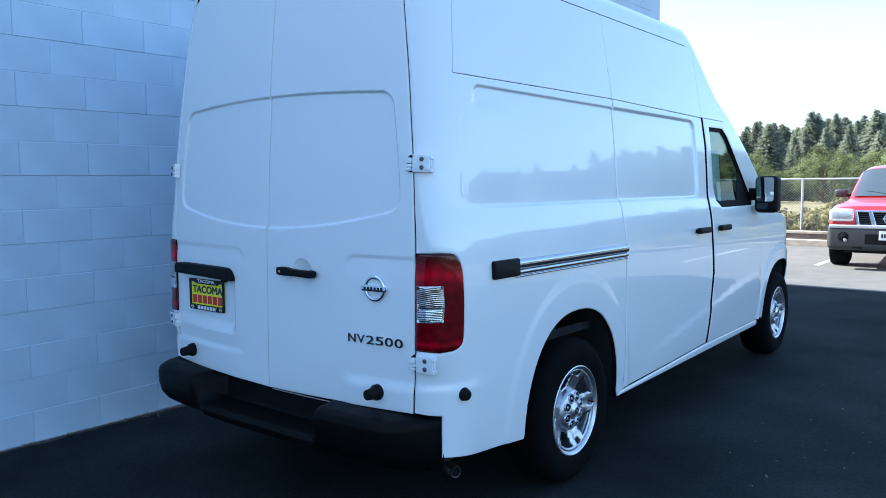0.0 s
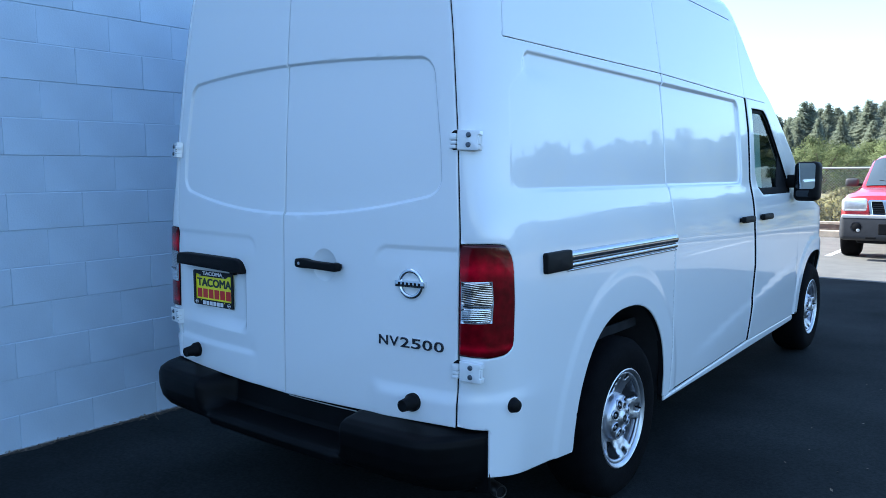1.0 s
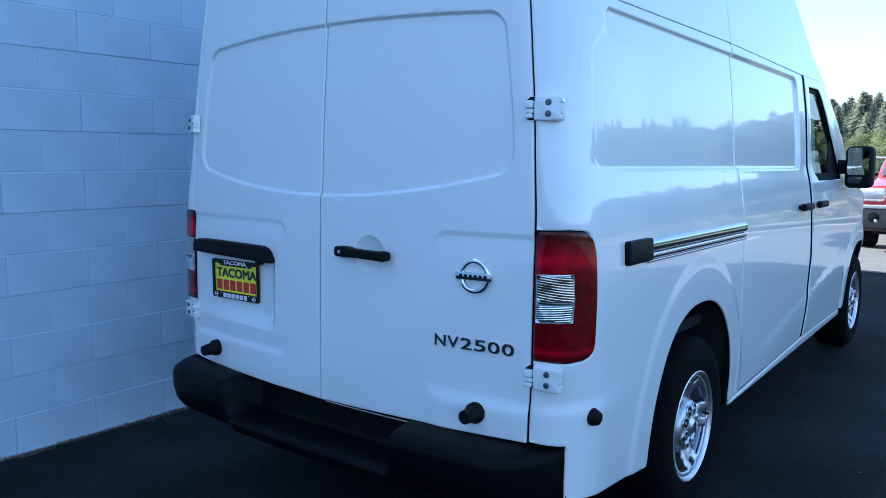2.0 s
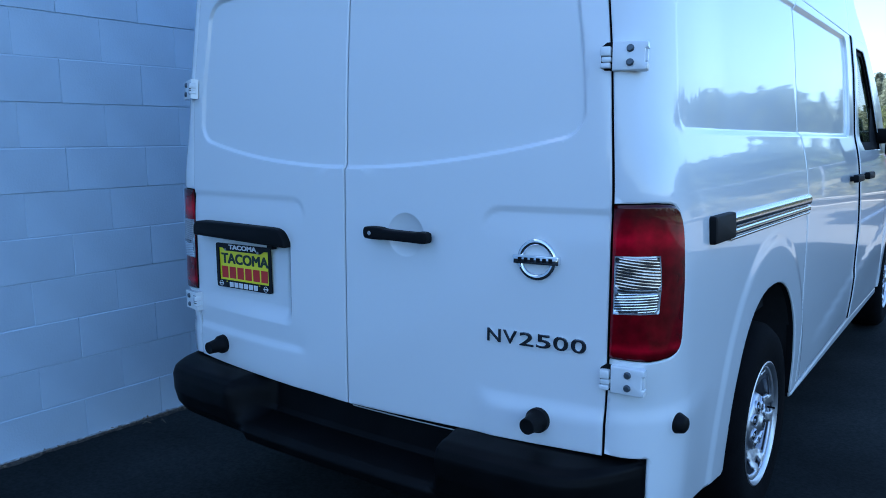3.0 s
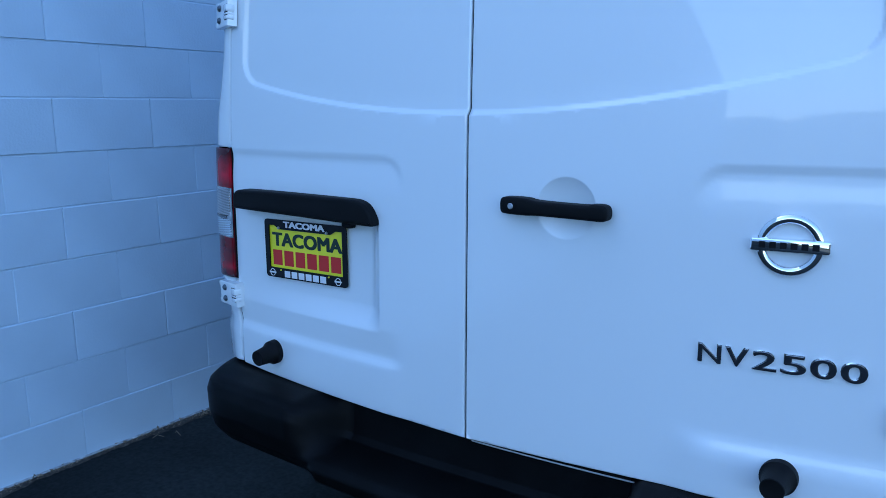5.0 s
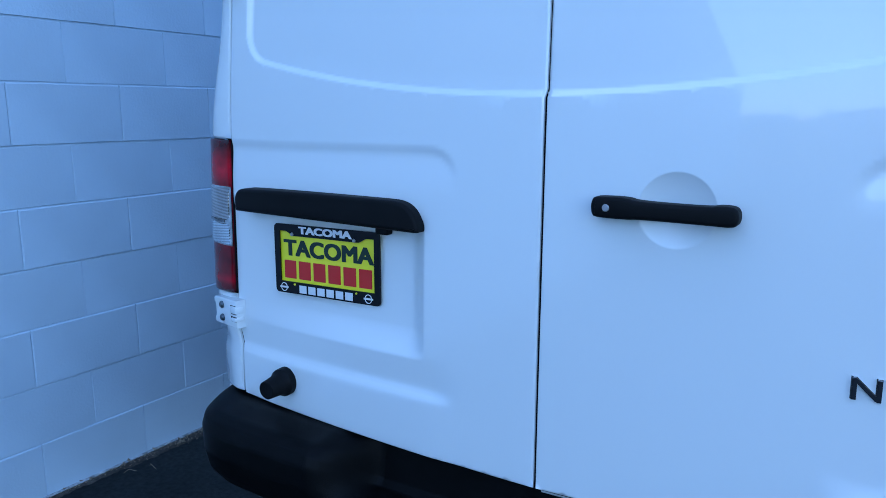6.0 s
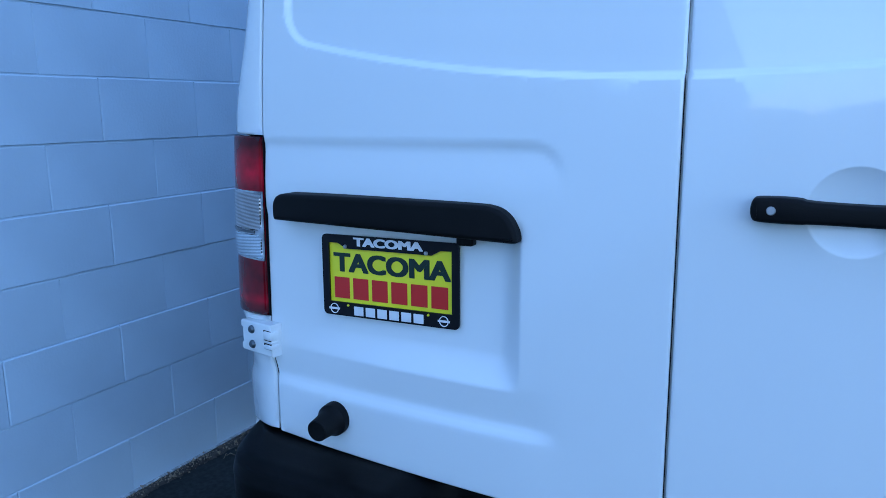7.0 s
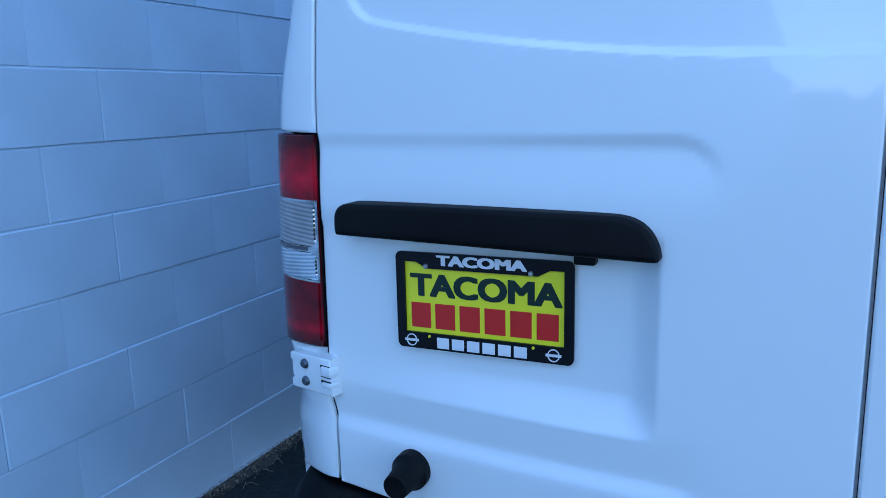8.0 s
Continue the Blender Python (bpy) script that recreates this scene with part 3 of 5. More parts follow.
def side_recess(u, z):
    y = u - U_SIDE + Y_SIDE
    a = np.minimum(y - 0.24 - 0.10 * step(z - 1.80, 0.12), 2.972 - y)
    return inner_distance(a, np.minimum(1.978 - z, (z - 1.435) * 0.8), 0.07)


def side_relief(u, z):
    y = u - U_SIDE + Y_SIDE
    left = 0.09 + 0.91 * step(y - 0.32, 0.42)
    left = left + (1 - left) * step(z - 1.86, 0.06) * step(y - 0.33, 0.06)
    h = -0.015 * step(side_recess(u, z), 0.016) * left
    d = arch_distance(ARCH_R, u, z)
    h = h + 0.0055 * step(0.192 - d, 0.062)
    d = arch_distance(ARCH_F, u, z)
    h = h + 0.012 * step(0.15 - d, 0.05)
    line = 0.60 + 0.155 * (y - 2.7)
    h = h + 0.006 * step(line + 0.03 - z, 0.06) * step(z - (line - 0.30), 0.26) * step(y - 1.9, 0.6) * step(4.28 - y, 0.06)
    h = h + 0.006 * step(0.735 - z, 0.05) * step(0.5 - y, 0.25) * step(u - 0.80, 0.1)
    return h


def side_fine(u, z):
    d = side_recess(u, z)
    a = arch_distance(ARCH_R, u, z)
    return ((d > -0.012) & (d < 0.030)) | ((a > 0.115) & (a < 0.20)) | ((u < U_SIDE) & (z < 0.76) & (z > 0.66))


def rail_bulge(b):
    """How far the sliding-door rail stands out: a narrow lip and two rounded bands with grooves between."""
    for low, high, out in ((0.0, 0.13, 0.006), (0.15, 0.44, 0.010), (0.47, 0.99, 0.015)):
        if low <= b <= high:
            return 0.002 + out * math.sqrt(max(0.0, 1 - ((2 * b - low - high) / (high - low)) ** 2))
    return 0.001


van = empty("cargo_van", "white high-roof cargo van parked on asphalt beside a block wall", "van")
G = 0.0031
DOOR_TOP = 2.56
door_l = panel("rear_door", [(0.0027, 0.585), (U_EDGE - G, 0.600), (U_EDGE - G, 2.50), (U_EDGE - 0.09, DOOR_TOP), (0.0027, DOOR_TOP + 0.02)], van, relief=rear_left_relief, mirrored=True, fine=rear_fine, finer=rear_finer, gap=0.024)
door_r = panel("rear_door", [(0.0027, 0.585), (U_EDGE - G, 0.600), (U_EDGE - G, 2.50), (U_EDGE - 0.09, DOOR_TOP), (0.0027, DOOR_TOP + 0.02)], van, relief=rear_right_relief, fine=rear_fine, finer=rear_finer, dish=(0.242, 1.150, 0.065), gap=0.024)

for side in (False, True):
    for z0, z1, deep in ((0.62, 1.351, -0.0196), (1.351, 2.50, -0.0245)):
        panel("overlap_flange", [(0.0, z0), (0.022, z0), (0.022, z1), (0.0, z1)], door_r if not side else door_l, lift=deep, roll=0, flange=0, gap=0.05, mirrored=side)
def lower_lamp(outline, side):
    """The left lamp's outline, its top edge lowered to fit the camera's view."""
    return [(u - (0.0025 if side and u < 0.87 else 0.0), z - (0.004 + 0.009 * min(1.0, max(0.0, (z - 1.10) / 0.14)) if side else 0.0)) for u, z in outline]


LAMP = [(U_EDGE + 0.003, 0.866), (0.970, 0.862), (1.046, 0.867), (1.070, 0.873), (1.085, 0.882), (1.094, 0.895), (1.098, 0.915), (1.101, 1.05), (1.098, 1.16), (1.094, 1.195), (1.086, 1.221), (1.074, 1.241), (1.057, 1.254), (1.034, 1.260), (0.97, 1.263), (U_EDGE + 0.003, 1.260)]
BUMPER_U = 0.984
for side in (False, True):
    qp = [(U_EDGE + G, 0.604), (BUMPER_U, 0.592), (BUMPER_U + 0.004, 0.415), (uy(0.35), 0.385)] + arch_line(ARCH_R, 0.350) + \
         [(uy(1.7265), 0.352), (uy(1.7265), 1.10), (uy(1.7325), 1.20), (uy(1.7205), 1.42), (uy(1.7245), 2.0205), (uy(0.225), 2.0055), (uy(0.266), 2.50), (U_EDGE + 0.02, 2.56), (U_EDGE + G, 2.50), (U_EDGE + G, 1.264)]
    hole = [(U_EDGE + G, 1.264), (0.970, 1.267), (1.035, 1.264), (1.060, 1.258), (1.078, 1.244), (1.090, 1.223), (1.098, 1.196), (1.102, 1.16), (1.105, 1.05), (1.102, 0.914), (1.098, 0.893), (1.088, 0.879), (1.072, 0.869), (1.047, 0.863), (0.971, 0.858), (U_EDGE + G, 0.862)]
    panel("quarter_panel", qp[:-1] + lower_lamp([qp[-1]] + hole[1:], side), van, relief=side_relief, fine=side_fine, mirrored=side)
    panel("sliding_door", [(uy(1.734), 0.362), (uy(3.073), 0.400), (uy(3.105), 0.66), (uy(3.152), 0.90), (uy(3.119), 1.15), (uy(3.115), 1.48), (uy(3.133), 1.80), (uy(3.116), 2.0045), (uy(1.732), 2.0205), (uy(1.728), 1.42), (uy(1.740), 1.20), (uy(1.734), 1.10)], van, relief=side_relief, fine=side_fine, mirrored=side)
    window = [(uy(y), z) for y, z in ((3.235, 1.945), (3.225, 1.52), (3.265, 1.415), (3.36, 1.362), (4.075, 1.362), (4.085, 1.40), (4.06, 1.46), (3.61, 1.895), (3.52, 1.948))]
    fdoor = panel("front_door", [(uy(3.089), 0.400), (uy(4.275), 0.40), (uy(4.29), 0.70), (uy(4.25), 1.32), (uy(4.18), 1.46), (uy(3.68), 1.955), (uy(3.57), 2.003), (uy(3.131), 2.003), (uy(3.150), 1.80), (uy(3.132), 1.48), (uy(3.136), 1.15), (uy(3.169), 0.90), (uy(3.122), 0.66)], van, holes=[window], relief=side_relief, mirrored=side, lift=0.009, lip=0.0015, roll=0.004)
    c = np.array(window).mean(0)
    inner = [(u, max(z, 1.412)) for u, z in (tuple(c + (np.array(p) - c) * 0.93) for p in window)]
    panel("window_surround", [tuple(c + (np.array(p) - c) * 0.985) for p in window], fdoor, mat=SEAL_AND_SHADE, holes=[inner], lift=-0.006, flange=0.01, roll=0.002, gap=0.04, mirrored=side)
    panel("mirror_sail", [(uy(3.76), 1.375), (uy(4.07), 1.375), (uy(4.072), 1.40), (uy(4.045), 1.455), (uy(3.86), 1.640)], fdoor, mat=SEAL_AND_SHADE, lift=-0.008, flange=0.004, roll=0.002, gap=0.05, mirrored=side)
    panel("window_glass", [tuple(c + (np.array(p) - c) * 0.96) for p in window], fdoor, mat=DARKENED_GLASS if side else GLASS, lift=-0.014, flange=0, roll=0, gap=0.08, mirrored=side)
    panel("upper_panel", [(uy(0.2272), 2.0082), (uy(1.7245), 2.0232), (uy(1.7145), 2.4985), (uy(0.2682), 2.4985)], van, roll=0.003, mirrored=side)
    panel("upper_panel", [(uy(1.7275), 2.0232), (uy(3.119), 2.0072), (uy(3.119), 2.474), (uy(3.095), 2.4985), (uy(1.7175), 2.4985)], van, roll=0.003, mirrored=side)
    panel("cab_corner", [(uy(3.121), 2.009), (uy(3.575), 2.009), (uy(3.69), 1.962), (uy(4.19), 1.465), (uy(4.26), 1.325), (uy(4.60), 1.325), (uy(4.315), 1.63), (uy(3.74), 2.035), (uy(3.49), 2.17), (uy(3.28), 2.372), (uy(3.185), 2.455), (uy(3.122), 2.486)], van, roll=0.003, mirrored=side)
    panel("fender", [(uy(4.285), 0.405)] + [(max(u, uy(4.285)), z) for u, z in arch_line(ARCH_F, 0.40)] + [(uy(5.6), 0.42), (U_NOSE + NOSE_LENGTH, 0.42), (U_NOSE + NOSE_LENGTH, 1.06), (uy(5.6), 1.09), (uy(5.3), 1.15), (uy(5.12), 1.205), (uy(4.87), 1.272), (uy(4.26), 1.320), (uy(4.30), 0.70)], van, relief=side_relief, mirrored=side)
    panel("sill", [(uy(1.665), 0.328), (uy(4.27), 0.348), (uy(4.275), 0.392), (uy(3.08), 0.392), (uy(1.735), 0.352), (uy(1.662), 0.345)], van, lift=0.006, roll=0.01, mirrored=side)
    shell_outline = [(0.0, 0.60), (0.97, 0.62), (1.03, 0.45), (uy(0.35), 0.42)] + [(u, z + 0.03) for u, z in arch_line(ARCH_R, 0.40)] + [(uy(1.73), 0.40), (uy(4.25), 0.42), (uy(4.25), 1.30), (uy(4.1), 1.37), (uy(3.20), 1.37), (uy(3.20), 1.96), (uy(3.55), 1.99), (uy(3.4), 2.1), (uy(3.1), 2.44), (0.60, 2.50), (0.0, 2.50)]
    # black shell added behind the panels: the gaps' shade is put into its colour
    panel("door_seal", shell_outline, van, mat=SEAL_AND_SHADE, lift=-0.034, roll=0, flange=0, gap=0.06, mirrored=side, label="black shell that stands in for the shade in the panel gaps")

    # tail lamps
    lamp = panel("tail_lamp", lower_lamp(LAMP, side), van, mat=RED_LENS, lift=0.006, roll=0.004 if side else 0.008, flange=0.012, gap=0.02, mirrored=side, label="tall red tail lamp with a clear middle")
    rim = 0.8635 if side else 0.8720
    panel("clear_lens", [(rim + 0.001, 0.985), (0.978, 0.990), (0.986, 1.041), (rim + 0.001, 1.039)], lamp, mat=CLEAR_LENS, lift=0.009, roll=0.004, flange=0.01, gap=0.02, mirrored=side, label="clear reversing lens")
    panel("clear_lens", [(rim + 0.001, 1.047), (0.987, 1.049), (0.990, 1.075), (0.981, 1.132), (rim + 0.001, 1.129)], lamp, mat=AMBER_LENS, lift=0.009, roll=0.004, flange=0.01, gap=0.02, mirrored=side, label="smoky ribbed signal lens")
    panel("lens_divider", [(0.880, 1.041), (0.986, 1.043), (0.987, 1.049), (0.880, 1.047)], lamp, mat=LAMP_DARK, lift=0.0105, roll=0.001, flange=0.004, gap=0.03, mirrored=side)
    panel("lens_rim", [(rim, 0.982), (0.986, 0.987), (0.992, 1.06), (0.986, 1.135), (rim, 1.132)], lamp, mat=LENS_EDGE, lift=0.0075, roll=0.002, flange=0.006, gap=0.03, mirrored=side)

    # hinges
    for zc in (1.626, 0.812):
        hu = U_EDGE + (0.020 if side else 0.041)
        m = onto(U_EDGE + (0.030 if side else 0.012), zc, 0.0, side)
        m.translation = onto(hu, zc, 0.002, side).translation
        sx = -1 if side else 1
        near = -0.058 if side else -0.034
        plate_o = [(near, -0.035), (0.046, -0.037), (0.052, -0.034), (0.053, -0.020), (0.046, -0.017), (0.046, 0.015), (0.053, 0.018), (0.052, 0.031), (0.046, 0.034), (near, 0.037)]
        hinge = part("hinge", prism([(sx * x, z) for x, z in plate_o], -0.016, 0.012, 0.0035, 3), PAINT, van, "white strap hinge with two dark bolts", smooth=40)
        hinge.matrix_basis = m
        part("hinge_end", one_box((sx * 0.044, -0.012, -0.016), (sx * 0.0525, 0.004, 0.014), 0.002), PAINT, hinge)
        if side:
            # the left hinge's barrel sits on a black plate standing in for a shaded window
            part("hinge_recess", prism([(sx * x, z) for x, z in rounded(-0.0570, -0.0195, -0.0325, 0.0235, 0.002, 3)], -0.0166, -0.010), SEAL_AND_SHADE, hinge)
            rows = (((-0.061, 0.003), (-0.036, 0.022)), ((-0.059, -0.0055), (-0.031, 0.0005)), ((-0.061, -0.018), (-0.036, -0.008)))
        else:
            # black backing stands in for the shaded gap round the barrel
            part("hinge_recess", prism([(sx * x, z) for x, z in ((-0.0635, -0.021), (-0.054, -0.033), (-0.030, -0.033), (-0.030, 0.036), (-0.050, 0.036), (-0.0635, 0.026))], -0.0032, 0.004), SEAL_AND_SHADE, hinge)
            rows = (((-0.062, 0.001), (-0.0375, 0.024)), ((-0.060, -0.0135), (-0.036, -0.001)), ((-0.062, -0.0285), (-0.0375, -0.0155)))
        for k, (lo, hi) in enumerate(rows):
            part("knuckle", one_box((sx * lo[0], (-0.019, -0.021)[k != 1], lo[1]), (sx * hi[0], 0.004, hi[1]), 0.003, 2), PAINT, hinge, smooth=40)
        for dz in (-0.017, 0.017):
            part("bolt", turned([(0, 0.006), (0.006, 0.006), (0.009, 0.003), (0.010, -0.003)], 14, pose(sx * 0.010, -0.0165, dz, 90)), BOLT, hinge, smooth=40)

    # sliding-door rail, handles, side buffer
    rail = part("door_rail", grid_mesh(lambda a, b, side=side: tuple((skin(np.array([uy(0.60 + 1.133 * a)]), np.array([1.118 + 0.083 * b + 0.006 * (0.5 - a)]))[0] + np.array([rail_bulge(b), 0, 0])) * ((-1 if side else 1), 1, 1)), 40, 64, "door_rail"), RAIL_METAL, van, "chrome sliding-door rail with dark grooves")
    m = onto(uy(0.505), 1.170, 0.0, side)
    cap = part("rail_cap", prism(rounded(-0.095, -0.040, 0.105, 0.040, 0.012), -0.020, 0.01, 0.008), PLASTIC, van, "black rail end cap", smooth=40)
    cap.matrix_basis = m
    for y in (2.905, 3.325):
        h = part("door_handle", prism(rounded(-0.108, -0.020, 0.108, 0.020, 0.014), -0.045, -0.018, 0.009), PLASTIC, van, "black door handle", smooth=40)
        h.matrix_basis = onto(uy(y), 1.215, 0.0, side)
        part("handle_mount", one_box((-0.095, -0.03, -0.012), (-0.055, 0.006, 0.012), 0.004), PLASTIC, h)
        part("handle_mount", one_box((0.055, -0.03, -0.012), (0.095, 0.006, 0.012), 0.004), PLASTIC, h)
    if not side:
        knob = part("side_buffer", turned([(0.0, 0.030), (0.016, 0.030), (0.022, 0.026), (0.029, 0.004), (0.031, -0.004)], 24, pose(0, 0, 0, 90)), PLASTIC, van, "round black rubber buffer", smooth=50)
        knob.matrix_basis = onto(uy(0.215), 0.673, 0.0, side)

# rear-door fittings
for x in (0.681, -0.688):
    st = part("door_buffer", turned([(0.0, 0.0615), (0.0190, 0.0615), (0.0205, 0.062), (0.0220, 0.0605), (0.0232, 0.046), (0.0255, 0.026), (0.0300, 0.014), (0.0338, 0.010), (0.0342, 0.004), (0.0342, -0.012)], 28, pose(0, 0, 0, 90)), PLASTIC, door_r if x > 0 else door_l, "black rubber cone buffer", smooth=32)
    st.matrix_basis = pose(x + (0.019 if x < 0 else 0), -0.004 if x < 0 else 0.020, 0.672 if x < 0 else 0.668, 3 if x < 0 else 0, 0, 0)
bar_o = [(-0.796, 1.083), (-0.796, 1.112), (-0.793, 1.122), (-0.787, 1.130), (-0.778, 1.135), (-0.766, 1.137), (-0.60, 1.139), (-0.330, 1.138), (-0.304, 1.135), (-0.286, 1.128), (-0.272, 1.116), (-0.263, 1.100), (-0.259, 1.086), (-0.258, 1.076), (-0.264, 1.073), (-0.30, 1.074), (-0.60, 1.080), (-0.786, 1.082)]
bar = part("plate_lamp_bar", prism(softened(bar_o), -0.040, 0.045, 0.009, 4), PLASTIC, door_l, "black plastic bar over the plate recess", smooth=50)
for v in bar.data.vertices:
    v.co.y += 0.0525 * v.co.x ** 2 + SKEW * v.co.x
part("lamp_nub", one_box((-0.385, -0.010, 1.058), (-0.352, 0.012, 1.078), 0.004), PLASTIC, bar)
hnd = part("door_handle", prism(softened([(0.100, 1.146), (0.100, 1.156), (0.103, 1.166), (0.110, 1.169), (0.164, 1.169), (0.178, 1.1635), (0.298, 1.161), (0.310, 1.1645), (0.334, 1.164), (0.342, 1.158), (0.344, 1.146), (0.342, 1.135), (0.334, 1.130), (0.30, 1.131), (0.18, 1.133), (0.165, 1.131), (0.108, 1.132), (0.102, 1.137)]), -0.045, -0.015, 0.007, 4), PLASTIC, door_r, "black rear door handle with a lock", smooth=45)
hnd.location = (0.004, 0.0, 0.002)
part("handle_mount", one_box((0.104, -0.027, 1.136), (0.165, 0.02, 1.164), 0.004), PLASTIC, hnd)
part("handle_mount", one_box((0.308, -0.027, 1.138), (0.330, 0.03, 1.158), 0.004), PLASTIC, hnd)
part("lock", turned([(0, 0.002), (0.0052, 0.002), (0.0066, 0.0)], 16, pose(0.128, -0.045, 1.150, 90)), GALV, hnd, "small steel lock")

# maker's ring badge and model lettering
BX, BZ = 0.667, 1.108
bm = onto(BX, BZ)
ring = bmesh.new()
n1, n2 = 48, 10
rv = [[ring.verts.new(((0.048 + 0.0085 * math.cos(b)) * math.cos(a), -0.006 - 0.006 * math.sin(b), (0.048 + 0.0085 * math.cos(b)) * math.sin(a))) for b in [2 * math.pi * j / n2 for j in range(n2)]] for a in [2 * math.pi * i / n1 for i in range(n1)]]
for i in range(n1):
    for j in range(n2):
        ring.faces.new((rv[i][j], rv[i][(j + 1) % n2], rv[(i + 1) % n1][(j + 1) % n2], rv[(i + 1) % n1][j]))
bmesh.ops.recalc_face_normals(ring, faces=ring.faces)
badge = part("ring_badge", ring, CHROME, door_r, "chrome ring badge with a crossbar", smooth=True)
badge.matrix_basis = bm
part("crossbar", prism(rounded(-0.066, -0.012, 0.066, 0.012, 0.004, 3), -0.016, 0.002, 0.003), CHROME, badge, smooth=40)
for k in range(6):
    part("bar_mark", one_box((-0.051 + k * 0.0176, -0.0166, -0.0060), (-0.051 + k * 0.0176 + 0.0115, -0.0150, 0.0060), 0.0007, 1), SEAL_AND_SHADE, badge)
for k, ch in enumerate("NV2500"):
    g = part("model_letter", lettering(ch, 0.038, 0.0435, 0.006, 0.0, 0.022), CHROME, door_r, "chrome raised character with a dark face")
    g.matrix_basis = onto(0.543 + k * 0.0487, 0.888 - 0.0004 * k, 0.002)
    part("letter_face", lettering(ch, 0.0355, 0.0410, 0.004, 0.0, 0.006), BADGE, g).location = (0.0004, -0.0035, -0.0006)

# bumper with a step
BLOCK = [(0.05, 0.588), (-0.03, 0.587), (-0.098, 0.578), (-0.122, 0.567), (-0.131, 0.546), (-0.129, 0.490), (-0.115, 0.440), (-0.085, 0.402), (-0.03, 0.365), (0.05, 0.335)]
STEP = [(0.05, 0.576), (0.042, 0.566), (0.036, 0.520), (0.030, 0.476), (0.016, 0.460), (-0.05, 0.450), (-0.104, 0.441), (-0.120, 0.428), (-0.112, 0.398), (0.05, 0.345)]
BUMPER_LEFT, BUMPER_RIGHT = -0.971, 0.957


def bumper_point(a, b):
    x = BUMPER_LEFT + (BUMPER_RIGHT - BUMPER_LEFT) * a
    half = BUMPER_RIGHT if x > 0 else -BUMPER_LEFT
    i = b * 9
    k = min(int(i), 8)
    f = i - k
    w = float(step(np.array(x - 0.385 if x > 0 else -x - 0.40), 0.05 if x > 0 else 0.10))
    blk = [BLOCK[k][c] + (BLOCK[k + 1][c] - BLOCK[k][c]) * f for c in (0, 1)]
    stp = [STEP[k][c] + (STEP[k + 1][c] - STEP[k][c]) * f for c in (0, 1)]
    y, z = [stp[c] + (blk[c] - stp[c]) * w for c in (0, 1)]
    t = max(0.0, (abs(x) - 0.73) / (half - 0.73))
    y = y + 0.05 * x * x + (0.240 * t ** (2.8 if x > 0 else 4.2) if y < 0.04 else 0.06 * t) + SKEW * x
    z = z + (0.47 - z) * (0.04 if z > 0.47 else 0.16) * t ** 4
    return (x, min(y, 0.130), z)


bumper = part("rear_bumper", grid_mesh(bumper_point, 180, 54, "rear_bumper"), BUMPER, van, "black moulded rear bumper with a low middle step")
sol = bumper.modifiers.new("thickness", "SOLIDIFY")
sol.thickness, sol.offset = 0.006, -1
for i in range(7):
    y = 0.004 - 0.015 * i
    z = float(np.interp(y, [-0.104, -0.05, 0.016], [0.441, 0.450, 0.460])) + 0.0015
    part("step_rib", tube([(x, y + 0.05 * x * x + SKEW * x, z) for x in np.linspace(-0.36, 0.36, 12)], 0.0035, 6), TREAD, bumper)

part("rear_sill", grid_mesh(lambda a, b: (0.01 + 0.41 * a, -0.008 + 0.088 * (0.01 + 0.41 * a) ** 2 + SKEW * (0.01 + 0.41 * a) + 0.004 * (1 - b), 0.5735 + 0.006 * b), 48, 3, "rear_sill"), PAINT, van)

# roof, nose, glass
SEC = [(1.0, 2.502), (0.992, 2.545), (0.968, 2.590), (0.925, 2.632), (0.85, 2.664), (0.70, 2.688), (0.45, 2.702), (0.2, 2.708), (0.0, 2.709)]


def roof_section(a):
    x = (a - 0.5) * 2
    t = abs(x)
    arc = np.linspace(1, 0, len(SEC))
    w = float(np.interp(t, arc[::-1], [p[0] for p in SEC][::-1]))
    z = float(np.interp(t, arc[::-1], [p[1] for p in SEC][::-1]))
    return math.copysign(w * 0.821, x), z


def roof_point(a, b):
    x, z = roof_section(a)
    f = 1 - (x / 0.821) ** 4
    y = 0.125 + (2.99 + 0.30 * f - 0.125) * b
    return (x, y + 0.05 * (1 - b), z - 0.05 * (1 - b) ** 16)


def roof_front(a, b):
    x, z = roof_section(a)
    f = 1 - (x / 0.821) ** 4
    p0, p1 = np.array([x, 2.99 + 0.30 * f, z]), np.array([x * 1.085, 3.63 + 0.20 * f, 2.05 + 0.03 * f])
    c0, c1 = p0 + np.array([0, 0.20 + 0.10 * f, -0.02]), p1 + np.array([-x * 0.045, -0.30, 0.27 + 0.06 * f])
    return tuple(bezier(b, p0, c0, c1, p1))


part("roof", grid_mesh(roof_point, 64, 24, "roof"), PAINT, van)
part("roof_front", grid_mesh(roof_front, 64, 16, "roof_front"), PAINT, van)


def screen_point(a, b):
    k = (a - 0.5) * 2
    f = 1 - k * k
    p0, p1 = np.array([k * 0.885, 3.64 + 0.20 * f, 2.05 + 0.03 * f]), np.array([k * 0.945, 4.56 + 0.25 * f, 1.325])
    return tuple(p0 + (p1 - p0) * b + np.array([0, 0.03, 0.03]) * math.sin(math.pi * b))


part("windscreen", grid_mesh(lambda a, b: screen_point(1 - a, b), 32, 16, "windscreen"), DARKENED_GLASS, van, "dark raked windscreen")


